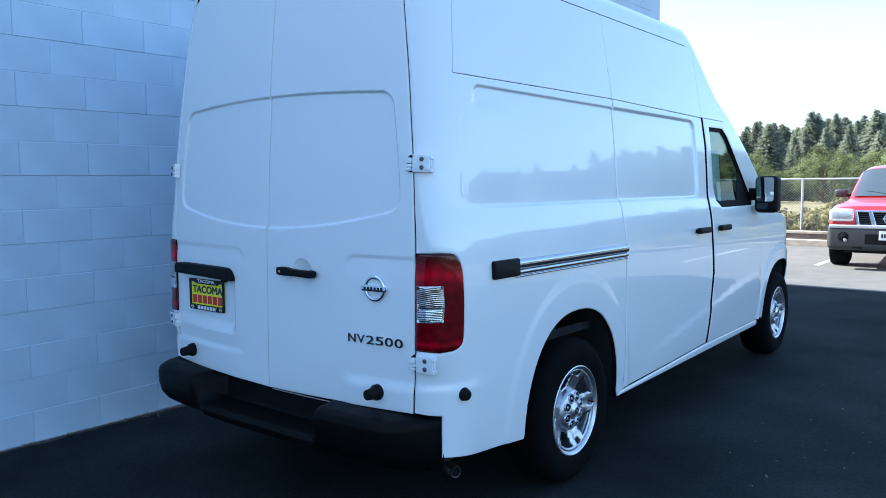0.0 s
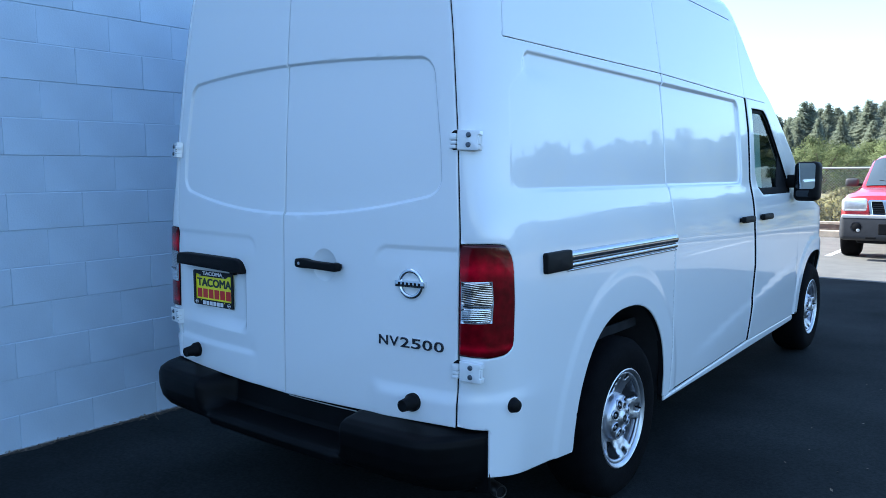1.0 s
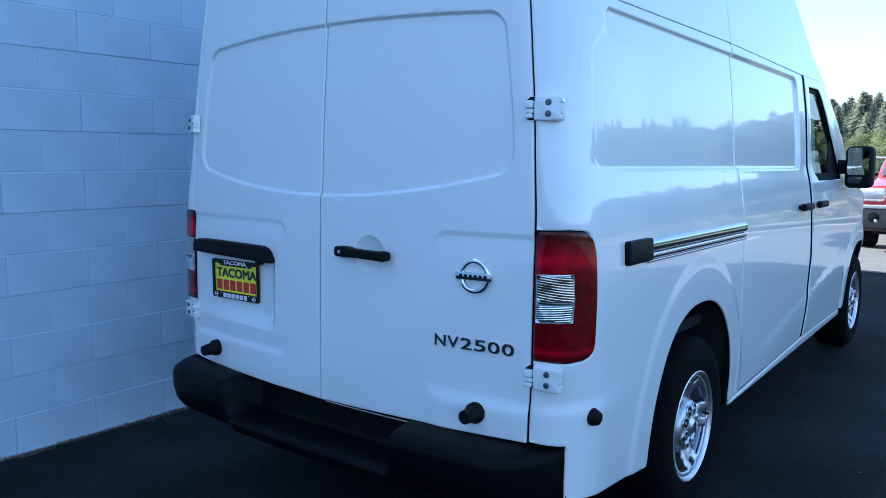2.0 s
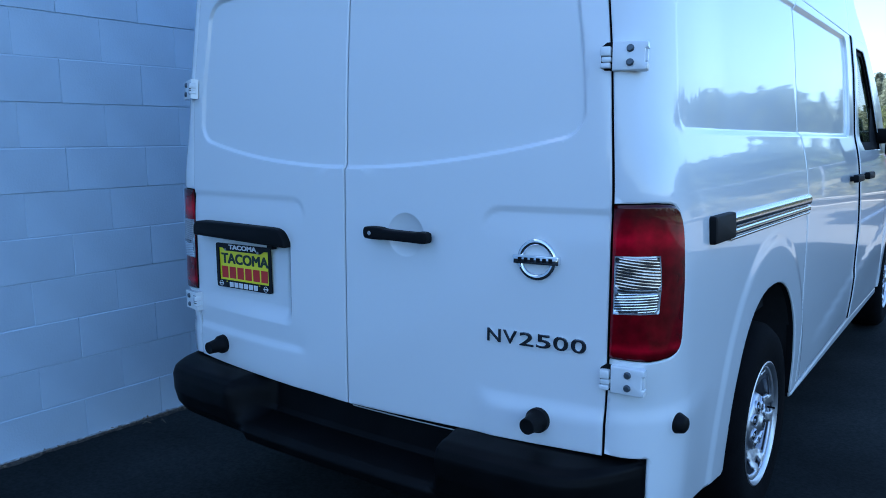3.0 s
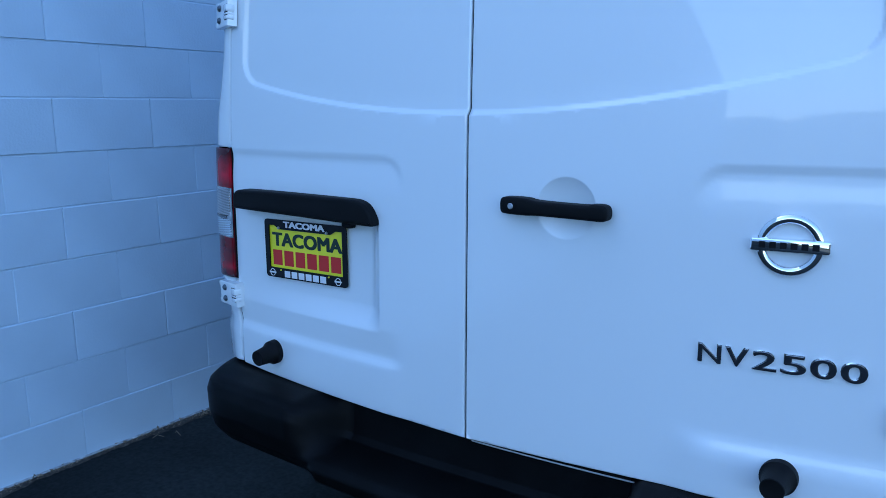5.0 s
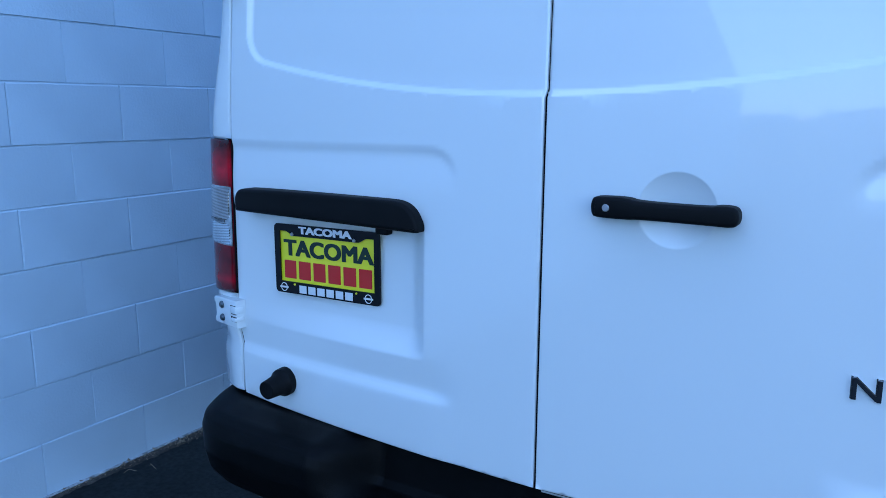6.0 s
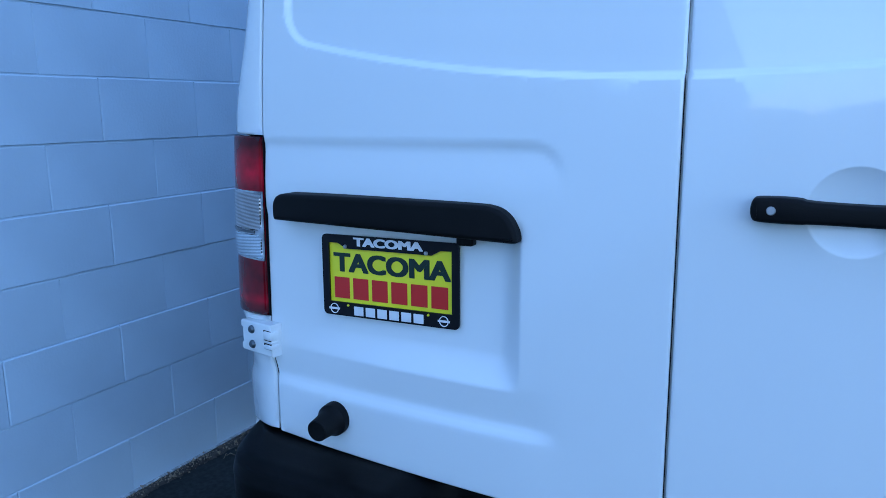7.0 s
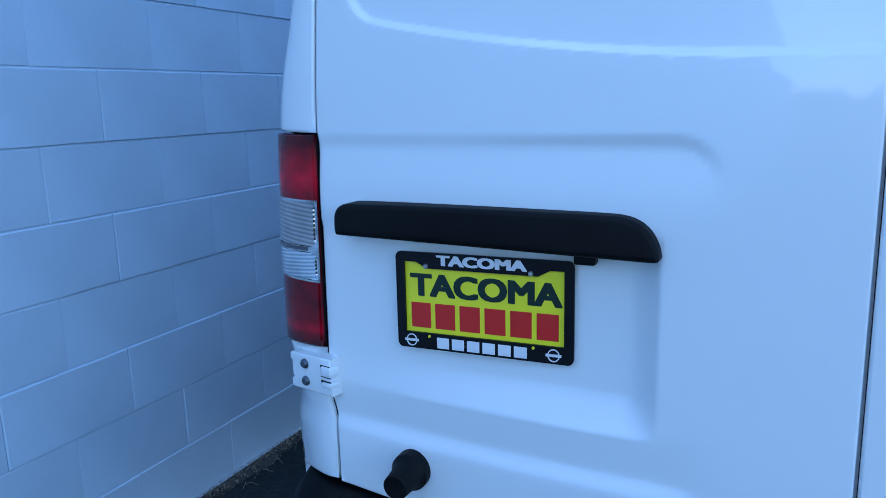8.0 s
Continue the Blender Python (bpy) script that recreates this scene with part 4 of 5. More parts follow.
def hood_point(a, b):
    u = uy(4.26) + (U_NOSE + NOSE_LENGTH - uy(4.26)) * b
    z = float(np.interp(u, [uy(4.26), uy(4.87), uy(5.12), uy(5.3), uy(5.6), U_NOSE + NOSE_LENGTH], [1.322, 1.274, 1.207, 1.152, 1.092, 1.062]))
    p = skin(np.array([u]), np.array([z]))[0]
    k = (a - 0.5) * 2
    return (p[0] * k, p[1], z + 0.07 * (1 - k * k) * (1 - b))


part("hood", grid_mesh(hood_point, 32, 40, "hood"), PAINT, van)
part("floor_pan", one_box((-0.90, 0.12, 0.36), (0.90, 5.4, 0.42)), DARK_METAL, van)
part("frame_rail", one_box((0.42, 0.60, 0.28), (0.52, 5.2, 0.37), 0.01), DARK_METAL, van)
part("frame_rail", one_box((-0.52, 0.60, 0.28), (-0.42, 5.2, 0.37), 0.01), DARK_METAL, van)
part("axle", tube([(-0.8, 1.196, 0.385), (0.8, 1.196, 0.385)], 0.06, 12), DARK_METAL, van)
for side in (1, -1):
    for a in (ARCH_R, ARCH_F):
        part("arch_liner", grid_mesh(lambda s, b, side=side, a=a: (side * (0.985 - 0.36 * b - (0.0 if a is ARCH_R else 0.24 * max(0.0, -math.cos(math.pi * s)))), a[0] + (a[2] + 0.015) * -math.cos(math.pi * s), a[1] + (a[3] + 0.012) * math.sin(math.pi * s)), 28, 6, "arch_liner"), INTERIOR, van)
        part("arch_back", one_box((side * 0.60, a[0] - 0.55, 0.36), (side * 0.64, a[0] + 0.55, 0.98)), DARK_METAL, van)
part("inner_panel", one_box((0.885, 0.95, 0.742), (0.900, 1.50, 0.790), 0.006), GREY_PANEL, van, "panel inside the wheel arch, its shade put into a dark grey")
pipe = part("exhaust_pipe", tube([(0.55, 0.95, 0.34), (0.60, 0.55, 0.325), (0.66, 0.40, 0.318), (0.76, 0.315, 0.312), (0.905, 0.262, 0.304)], 0.025, 16), PIPE_METAL, van, "dull steel exhaust tailpipe", smooth=50)
d = Vector((0.145, -0.053, -0.008)).normalized()
mouth = Matrix.Translation((0.905, 0.262, 0.304)) @ d.to_track_quat("Z", "Y").to_matrix().to_4x4()
part("pipe_rim", turned([(0.0215, -0.02), (0.022, 0.014), (0.025, 0.015), (0.0262, 0.010), (0.026, -0.03)], 20, mouth), PIPE_METAL, pipe, smooth=40)
# black disc stands in for the shade inside the pipe
part("pipe_bore", turned([(0.0, 0.003), (0.0218, 0.003)], 20, mouth), SEAL_AND_SHADE, pipe)
for x in (0.42, -0.42):
    part("cab_seat", one_box((x - 0.24, 3.25, 0.80), (x + 0.24, 3.42, 1.45), 0.05, 3), INTERIOR, van)
    part("headrest", one_box((x - 0.14, 3.24, 1.48), (x + 0.14, 3.34, 1.68), 0.04, 3), INTERIOR, van)
part("cab_bulkhead", one_box((-0.80, 3.12, 0.45), (0.80, 3.15, 2.15)), INTERIOR, van)
part("dashboard", one_box((-0.86, 3.92, 0.95), (0.86, 4.32, 1.475), 0.06, 3), INTERIOR, van)
sticker = part("window_sticker", one_box((-0.11, -0.0008, -0.19), (0.11, 0.0008, 0.19)), PAPER, van, "pale paper price sheet behind the glass")
sticker.matrix_basis = onto(uy(3.36), 1.60, -0.022)

# door mirrors
for side in (1, -1):
    arm = part("mirror_arm", one_box((0, 0, 0), (0.10, 0.07, 0.10), 0.02), PLASTIC, van, smooth=40)
    arm.matrix_basis = Matrix.Diagonal((side, 1, 1, 1)) @ pose(0.945, 4.05, 1.40)
    housing = part("door_mirror", one_box((0, 0, 0), (0.178, 0.14, 0.294), 0.040, 4), PLASTIC, van, "tall black door mirror", smooth=50)
    housing.matrix_basis = Matrix.Diagonal((side, 1, 1, 1)) @ pose(1.012, 4.03, 1.302)
    part("mirror_glass", prism(rounded(0.020, 0.092, 0.152, 0.282, 0.02), -0.004, 0.01, 0.0, 2, Matrix.Translation((0.09, 0, 0.195)) @ pose(0, 0, 0, 0, 0, 3) @ Matrix.Translation((-0.09, 0, -0.195))), MIRROR, housing)
    part("spot_mirror", prism(rounded(0.026, 0.034, 0.146, 0.080, 0.012), -0.004, 0.01, 0.0, 2, Matrix.Translation((0.09, 0, 0.057)) @ pose(0, 0, 0, 3, 0, 12) @ Matrix.Translation((-0.09, 0, -0.057))), MIRROR, housing)


# wheels
def wheel(parent, at, side):
    """A tyre with its polished, five-spoked rim; the axis is local z, facing outwards."""
    w = part("wheel", turned([(0.218, 0.10), (0.228, 0.118), (0.262, 0.126), (0.31, 0.130), (0.342, 0.122), (0.360, 0.105), (0.375, 0.085), (0.379, 0.05), (0.380, 0.0), (0.379, -0.05), (0.375, -0.085), (0.355, -0.115), (0.30, -0.125), (0.23, -0.11)], 64), RUBBER, parent, "black road tyre", smooth=40)
    w.matrix_basis = Matrix.Translation(at) @ pose(0, 0, 0, 0, 90 * side, 0)
    part("rim", turned([(0.236, 0.112), (0.238, 0.119), (0.232, 0.122), (0.224, 0.118), (0.212, 0.104), (0.206, 0.070), (0.205, -0.06)], 64), WHEEL_METAL, w, "polished wheel rim", smooth=40)
    part("wheel_drum", turned([(0.0, 0.012), (0.20, 0.010), (0.204, -0.05)], 40), DARK_METAL, w)
    part("valve", tube([(0.0, 0.196, 0.06), (0.0, 0.200, 0.118)], 0.004, 8), SEAL_AND_SHADE, w)
    # dished disc with five windows between broad spokes
    nt, rr = 5 * 28, [0.100, 0.112, 0.124, 0.136, 0.148, 0.160, 0.170, 0.180, 0.189, 0.198, 0.207, 0.216]
    vs, fs = [], []
    for r in rr:
        for i in range(nt):
            a = 2 * math.pi * i / nt + math.pi / 10
            ridge = math.cos(5 * (a - math.pi / 10))
            h = float(np.interp(r, [0.10, 0.13, 0.17, 0.198, 0.216], [0.066, 0.070, 0.084, 0.103, 0.109]))
            mid = math.exp(-((r - 0.155) / 0.03) ** 2)
            vs.append((r * math.cos(a), r * math.sin(a), h + mid * (0.010 * ridge - 0.010 * max(0.0, 2 * ridge - 1.3))))
    for k in range(len(rr) - 1):
        rm = (rr[k] + rr[k + 1]) / 2
        for i in range(nt):
            away = abs((i + 0.5) % 28 - 14)
            if 0.122 < rm < 0.200 and away < 4.6 + 3.6 * (rm - 0.122) / 0.078:
                continue
            if 0.178 < rm < 0.206 and away > 11.6:
                continue
            j = (i + 1) % nt
            fs.append((k * nt + i, (k + 1) * nt + i, (k + 1) * nt + j, k * nt + j))
    sp = part("wheel_disc", mesh_from(vs, fs, "wheel_disc", True), WHEEL_METAL, w, "polished disc with five broad slotted spokes")
    s2 = sp.modifiers.new("thickness", "SOLIDIFY")
    s2.thickness, s2.offset = 0.012, -1
    part("hub_cover", turned([(0, 0.124), (0.020, 0.124), (0.026, 0.121), (0.036, 0.113), (0.050, 0.110), (0.096, 0.102), (0.106, 0.095), (0.112, 0.080), (0.116, 0.050)], 48), WHEEL_METAL, w, "silver hub cover", smooth=35)
    part("hub_mark", turned([(0.010, 0.1245), (0.010, 0.1262), (0.017, 0.1262), (0.017, 0.1245)], 20), DARK_METAL, w)
    for k in range(8):
        flank = pose(0, 0, 0, 0, 0, 45 * (k + 0.5)) @ pose(0.074, 0, 0.1064, 0, 10, 0)
        cup = flank @ Matrix.Diagonal((1.12, 1.0, 1, 1))
        part("lug_rim", turned([(0.0185, 0.0004), (0.0192, 0.0052), (0.0212, 0.0058), (0.0235, 0.0040), (0.0250, -0.003)], 18, cup), WHEEL_METAL, w, smooth=50)
        # flat black disc: the shade in the lug hole is put into its colour
        part("lug_recess", turned([(0, 0.0010), (0.0195, 0.0012)], 18, cup), SEAL_AND_SHADE, w)
        part("lug_nut", turned([(0, 0.0062), (0.006, 0.0058), (0.0085, 0.003), (0.0085, -0.004)], 6, flank), WHEEL_METAL, w)
    for ob in w.children:
        ob.scale = (0.99, 0.99, 1.0)
    return w


for y in (1.168, 4.890):
    wheel(van, (0.877, y, 0.368), 1)
    wheel(van, (-0.877, y, 0.368), -1)

# dealer plate in its surround
plate = empty("number_plate", "yellow dealer plate in a glossy black surround on the van", "plate", (-0.539, 0.0165, 0.976), 1.2)
plate.scale = (0.962, 1.0, 1.03)
PW, PH = 0.314, 0.160
part("plate_sheet", one_box((-0.150, -0.003, -0.074), (0.150, 0.001, 0.074), 0.0008, 1), YELLOW, plate, "yellow plate")
sur = bmesh.new()
outer = rounded(-PW / 2, -PH / 2, PW / 2, PH / 2, 0.010, 5)
inn = [(0.141, -0.053), (0.141, 0.064), (0.118, 0.064), (0.098, 0.054), (-0.098, 0.054), (-0.118, 0.064), (-0.141, 0.064), (-0.141, -0.053)]
vs2, _, fs2, *_ = delaunay_2d_cdt([Vector(p) for p in outer + inn], [(i, (i + 1) % len(outer)) for i in range(len(outer))] + [(len(outer) + i, len(outer) + (i + 1) % len(inn)) for i in range(len(inn))], [], 0, 1e-6)
uv2, tr2 = np.array([tuple(v) for v in vs2]), np.array(fs2)
keep = ~inside(uv2[tr2].mean(1), inn) & inside(uv2[tr2].mean(1), outer)
bmv = [sur.verts.new((p[0], -0.007, p[1])) for p in uv2]
for f in tr2[keep]:
    sur.faces.new([bmv[i] for i in f])
bmesh.ops.recalc_face_normals(sur, faces=sur.faces)
if sum(f.normal.y for f in sur.faces) > 0:
    bmesh.ops.reverse_faces(sur, faces=sur.faces)
r = bmesh.ops.extrude_face_region(sur, geom=list(sur.faces))
bmesh.ops.translate(sur, verts=[g for g in r["geom"] if isinstance(g, bmesh.types.BMVert)], vec=(0, -0.004, 0))
bmesh.ops.translate(sur, verts=list(sur.verts), vec=(0, 0.002, 0))
bmesh.ops.recalc_face_normals(sur, faces=sur.faces)
part("plate_surround", sur, PLATE_FRAME, plate, "glossy black plate surround")


def word(text, height, width, x, z, y, mat, heavy=0.05):
    g = part("lettering", lettering(text, height, width, 0.0014, 0.0, heavy), mat, plate)
    g.matrix_basis = pose(x, y, z)


word("TACOMA", 0.038, 0.270, 0.002, 0.0255, -0.0036, GREEN_INK)
word("TACOMA", 0.017, 0.160, 0.0, 0.0685, -0.0096, WHITE_INK, 0.062)
for k in range(6):
    part("word_bar", one_box((-0.132 + k * 0.0452, -0.0042, -0.046), (-0.132 + k * 0.0452 + 0.037, -0.003, -0.004), 0.0006, 1), RED_INK, plate, "plain red bar")
    part("word_bar", one_box((-0.082 + k * 0.0278, -0.0102, -0.0765), (-0.082 + k * 0.0278 + 0.0225, -0.009, -0.0585), 0.0006, 1), WHITE_INK, plate, "plain white bar")
for x in (-0.130, 0.124):
    part("ring_mark", turned([(0.0085, 0.0), (0.0085, 0.0012), (0.0102, 0.0012), (0.0102, 0.0)], 24, pose(x, -0.0090, -0.0665, 90)), WHITE_INK, plate)
    part("ring_mark", one_box((x - 0.013, -0.0102, -0.0685), (x + 0.013, -0.009, -0.0645)), WHITE_INK, plate)
for x in (-0.100, 0.086):
    part("screw", turned([(0, 0.004), (0.003, 0.0035), (0.0045, 0.0)], 12, pose(x, -0.009, 0.0575, 90)), GALV, plate)
    part("screw", turned([(0, 0.003), (0.002, 0.0025), (0.0025, 0.0)], 12, pose(x + 0.004, -0.009, -0.058, 90)), YELLOW, plate)

# ---- the far side of the lot ----
for k in range(4):
    ln = part("parking_line", one_box((-3.25 + 2.75 * k, 13.0, -0.012), (-3.15 + 2.75 * k, 17.2, -0.004)), ROAD_PAINT)
    tagged(ln, "faded white parking line on the asphalt", "road marking", "parking lines")
kerb = part("kerb", one_box((-60, 17.5, -0.02), (42, 17.72, 0.15), 0.02), KERB)
tagged(kerb, "pale concrete kerb along the edge of the lot", "kerb", kind="structure")
rail_low = empty("guard_rail", "low weathered timber guard rail behind the kerb", "guard rail", (0, 17.9, 0))
part("beam", one_box((-60, -0.06, 0.12), (42, 0.06, 0.272), 0.015), TIMBER, rail_low)
part("cap", one_box((-60, -0.08, 0.273), (42, 0.10, 0.345), 0.012), KERB, rail_low, "pale cap board")
for k in range(34):
    part("post", one_box((-59 + 3 * k, 0.06, -0.3), (-58.84 + 3 * k, 0.2, 0.270), 0.01), TIMBER, rail_low)

fence = empty("chain_link_fence", "galvanised chain-link fence with round steel posts", "fence", (0, 18.9, -0.25))
part("top_rail", tube([(-60, 0, 1.89), (42, 0, 1.89)], 0.026, 8), GALV, fence)
for k in range(34):
    part("post", tube([(-60.08 + 3.05 * k, 0, -0.2), (-60.08 + 3.05 * k, 0, 1.92)], 0.032, 8), GALV, fence)


def chain_link(x0, x1, z0, z1, pitch, thick):
    vs, fs = [], []
    h = z1 - z0
    n = int((x1 - x0) / pitch)
    for sgn in (1, -1):
        for i in range(-int(h / pitch) - 1, n + 1):
            xa = x0 + i * pitch if sgn > 0 else x0 + i * pitch + h
            xb = xa + sgn * h
            k = len(vs)
            dx = thick * 0.7
            y = 0.006 * sgn
            vs += [(xa - dx, y, z0), (xa + dx, y, z0), (xb + dx, y, z1), (xb - dx, y, z1), (xa, y + thick, z0), (xb, y + thick, z1)]
            fs += [(k, k + 1, k + 2, k + 3), (k + 1, k + 4, k + 5, k + 2), (k + 4, k, k + 3, k + 5)]
    return mesh_from(vs, fs, "mesh_wire")


tagged(part("wire_mesh", chain_link(-14, 12, 0.1, 1.88, 0.07, 0.0030), GALV, fence), kind="stuff")


# ---- trees ----
def rounded_light(me, facing, seed):
    """Gives leaves the normals of the crown they make up, with a little scatter."""
    rng = np.random.default_rng(seed)
    n = np.asarray(facing, float) + rng.normal(0, 0.22, (len(facing), 3))
    me.shade_smooth()
    me.normals_split_custom_set_from_vertices([tuple(v) for v in unit(n)])
    return me


def fir_meshes(seed, height, sprays=6):
    """A conifer: tapered trunk, overlapping whorls of drooping boughs, ragged with small needle sprays."""
    rng = random.Random(seed)
    vs, fs = [], []
    z = height * 0.05
    lean = rng.uniform(-0.02, 0.02)
    while z < height * 0.985:
        t = z / height
        reach = height * (0.21 * (1 - t) ** 0.80 + 0.006)
        n = 9 + int(9 * (1 - t))
        top, k = z + reach * 0.42, len(vs)
        turn = rng.uniform(0, 6.3)
        vs.append(Vector((lean * z, 0, top)))
        for i in range(2 * n):
            a = turn + math.pi * i / n
            tip = i % 2 == 0
            r = reach * (rng.uniform(0.50, 1.15) if tip else rng.uniform(0.34, 0.55))
            vs.append(Vector((lean * z + r * math.cos(a), r * math.sin(a), top - r * (0.70 if tip else 0.85) - rng.uniform(-0.10, 0.45))))
            if tip:
                for _ in range(sprays):
                    f = rng.uniform(0.40, 1.12)
                    c = Vector((lean * z + r * f * math.cos(a), r * f * math.sin(a), top - r * f * 0.55)) + Vector((rng.uniform(-0.25, 0.25), rng.uniform(-0.25, 0.25), rng.uniform(-0.55, 0.35)))
                    ln, w = rng.uniform(0.25, 0.55) * (1 - 0.3 * t), rng.uniform(0.12, 0.24)
                    q = Euler((rng.uniform(-0.7, 0.7), rng.uniform(0.1, 1.2), a + rng.uniform(-0.8, 0.8))).to_matrix()
                    fs.append([c + q @ Vector(p) for p in ((-ln * 0.4, -w * 0.5, 0), (ln * 0.6, 0, -0.08), (-ln * 0.3, w * 0.6, 0.05))])
        for i in range(2 * n):
            fs.append((k, k + 1 + i, k + 1 + (i + 1) % (2 * n)))
        z += height * 0.030 * rng.uniform(0.8, 1.2) * (1.15 - 0.5 * t)
    faces = []
    for f in fs:
        if isinstance(f, list):
            faces.append((len(vs), len(vs) + 1, len(vs) + 2))
            vs += f
        else:
            faces.append(f)
    trunk = turned([(0.0, -0.5), (height * 0.016, -0.5), (height * 0.012, height * 0.3), (height * 0.006, height * 0.7), (0.02, height * 0.98)], 8)
    co = np.array([tuple(v) for v in vs])
    facing = np.stack([co[:, 0] - lean * co[:, 2], co[:, 1], 0.35 * np.hypot(co[:, 0], co[:, 1]) + 0.3], -1)
    return trunk, rounded_light(mesh_from(vs, faces, "crown"), unit(facing), seed)


def leafy_meshes(seed, height, spread, leaf=0.42, density=1.0, heart=0.0):
    """A broadleaf: trunk with limbs, and leaf sprays gathered in uneven clumps with gaps between."""
    rng = random.Random(seed)
    bm = turned([(0.0, -0.5), (height * 0.026, -0.5), (height * 0.018, height * 0.3), (height * 0.008, height * 0.72), (0.01, height * 0.8)], 8)
    vs, fs, hubs = [], [], []
    for _ in range(int(26 * density)):
        a, el = rng.uniform(0, 2 * math.pi), rng.uniform(0.15, 1.0)
        r = spread * rng.uniform(0.25, 0.95) * math.sqrt(max(0.05, 1 - (el - 0.45) ** 2 * 2.2))
        c = Vector((r * math.cos(a), r * math.sin(a), height * (0.15 + 0.80 * el)))
        size = spread * rng.uniform(0.22, 0.42)
        limb = tube([(0, 0, c.z * 0.5), tuple(c * 0.55 + Vector((0, 0, c.z * 0.22))), tuple(c)], height * 0.005, 5)
        me = bpy.data.meshes.new("limb")
        limb.to_mesh(me)
        limb.free()
        bm.from_mesh(me)
        bpy.data.meshes.remove(me)
        core = len(vs)
        if heart:
            hubs += [tuple(c)] * 6
            vs += [c + Vector(p) * size * heart for p in ((1, 0, 0), (0, 1, 0), (-1, 0, 0), (0, -1, 0), (0, 0, 0.7), (0, 0, -0.7))]
            fs += [(core + i, core + (i + 1) % 4, core + 4) for i in range(4)] + [(core + (i + 1) % 4, core + i, core + 5) for i in range(4)]
        for _ in range(int(70 * density)):
            d = Vector([rng.gauss(0, 1) for _ in range(3)]).normalized() * size * rng.uniform(0.3, 1.05)
            d.z *= 0.75
            w = leaf * rng.uniform(0.6, 1.3)
            q = d.to_track_quat("Z", "Y").to_matrix() @ Euler((rng.uniform(-0.45, 0.45), rng.uniform(-0.45, 0.45), rng.uniform(0, 6.3))).to_matrix()
            k = len(vs)
            hubs += [tuple(c)] * 4
            vs += [c + d + q @ Vector(p) for p in ((-w * 0.5, 0, 0), (0, -w * 0.36, 0.05 * w), (w * 0.55, 0, 0), (0, w * 0.36, 0.08 * w))]
            fs += [(k, k + 1, k + 2), (k, k + 2, k + 3)]
    co, mid = np.array([tuple(v) for v in vs]), np.array([0, 0, height * 0.45])
    facing = unit(co - np.array(hubs)) + 0.7 * unit(co - mid)
    return bm, rounded_light(mesh_from(vs, fs, "crown"), unit(facing), seed)


def tree(kind, meshes, mat, label, at, scale, rz):
    t = empty("conifer_tree" if kind == "fir" else "broadleaf_tree", label, "tree", at, rz, "trees beyond the fence")
    t.scale = (scale * 1.0, scale * 1.0, scale)
    part("trunk", meshes[0], BARK, t)
    part("crown", meshes[1], mat, t)
    return t


rng = random.Random(7)
firs = [tree("fir", fir_meshes(11 + i, 22.0), FIR, "dark green conifer with drooping boughs in the wood", (0, 0, 0), 1, 0) for i in range(3)]
leafy = [tree("leafy", leafy_meshes(31 + i, 9.0, 4.2, 0.24, 1.7), BROAD, "sunlit light green broadleaf tree at the wood's edge", (0, 0, 0), 1, 0) for i in range(3)]
used = {}


def put(src, x, y, z, s, rz, wide=1.0):
    """Stands a tree at its place: the first call moves the built one, later calls copy it."""
    m = Matrix.Translation((x, y, z)) @ pose(0, 0, 0, 0, 0, rz)
    if src not in used:
        src.matrix_basis = m @ Matrix.Diagonal((s * wide, s * wide, s, 1))
        used[src] = 1
        return src
    ob = copy_thing(src, m)
    ob.scale = (s * wide, s * wide, s)
    return ob


# the wooded rise in front, seen from behind the van: bearings from the middle of the lot
for k in range(150):
    b = -32 + 28 * k / 110 if k < 110 else -4 + 18 * (k - 110) / 40
    b += rng.uniform(-0.2, 0.2)
    dist = rng.uniform(135, 215)
    tall = np.interp(b, [-32, -18.6, -17.4, -14.8, -14.3, -13.7, -12, -9, 46], [0.60, 0.62, 0.98, 0.92, 0.78, 0.95, 1.08, 1.05, 1.0])
    s = 0.735 * float(tall) * rng.uniform(0.66, 1.05) * dist / 158
    b = radians(b)
    put(firs[k % 3], 2.0 + dist * math.sin(b), dist * math.cos(b), -2.0, s, rng.uniform(0, 360), rng.uniform(1.5, 2.2))
for k in range(84):
    b = -27 + 25 * (k + rng.uniform(-0.4, 0.4)) / 84
    dist = rng.uniform(205, 250)
    s = 0.66 * float(np.interp(b, [-27, -18.6, -17.4, -9], [0.55, 0.60, 0.95, 1.0])) * rng.uniform(0.82, 1.05) * dist / 158
    b = radians(b)
    put(firs[k % 3], 2.0 + dist * math.sin(b), dist * math.cos(b), -2.0, s, rng.uniform(0, 360), rng.uniform(1.7, 2.3))
for k in range(104):
    b = -32 + 28 * k / 76 if k < 76 else -4 + 16 * (k - 76) / 28
    b += rng.uniform(-0.3, 0.3)
    dist = rng.uniform(72, 120)
    tall = np.interp(b, [-32, -18, -16.8, -15.4, -14.4, -13, -11.6, -10.4, -8, 44], [0.5, 0.5, 0.62, 0.46, 0.36, 0.42, 0.66, 0.50, 0.58, 0.55])
    s = 1.2 * float(tall) * rng.uniform(0.75, 1.08) * dist / 92
    b = radians(b)
    put(leafy[k % 3], 2.0 + dist * math.sin(b), dist * math.cos(b), -1.8, s, rng.uniform(0, 360), rng.uniform(1.0, 1.3))


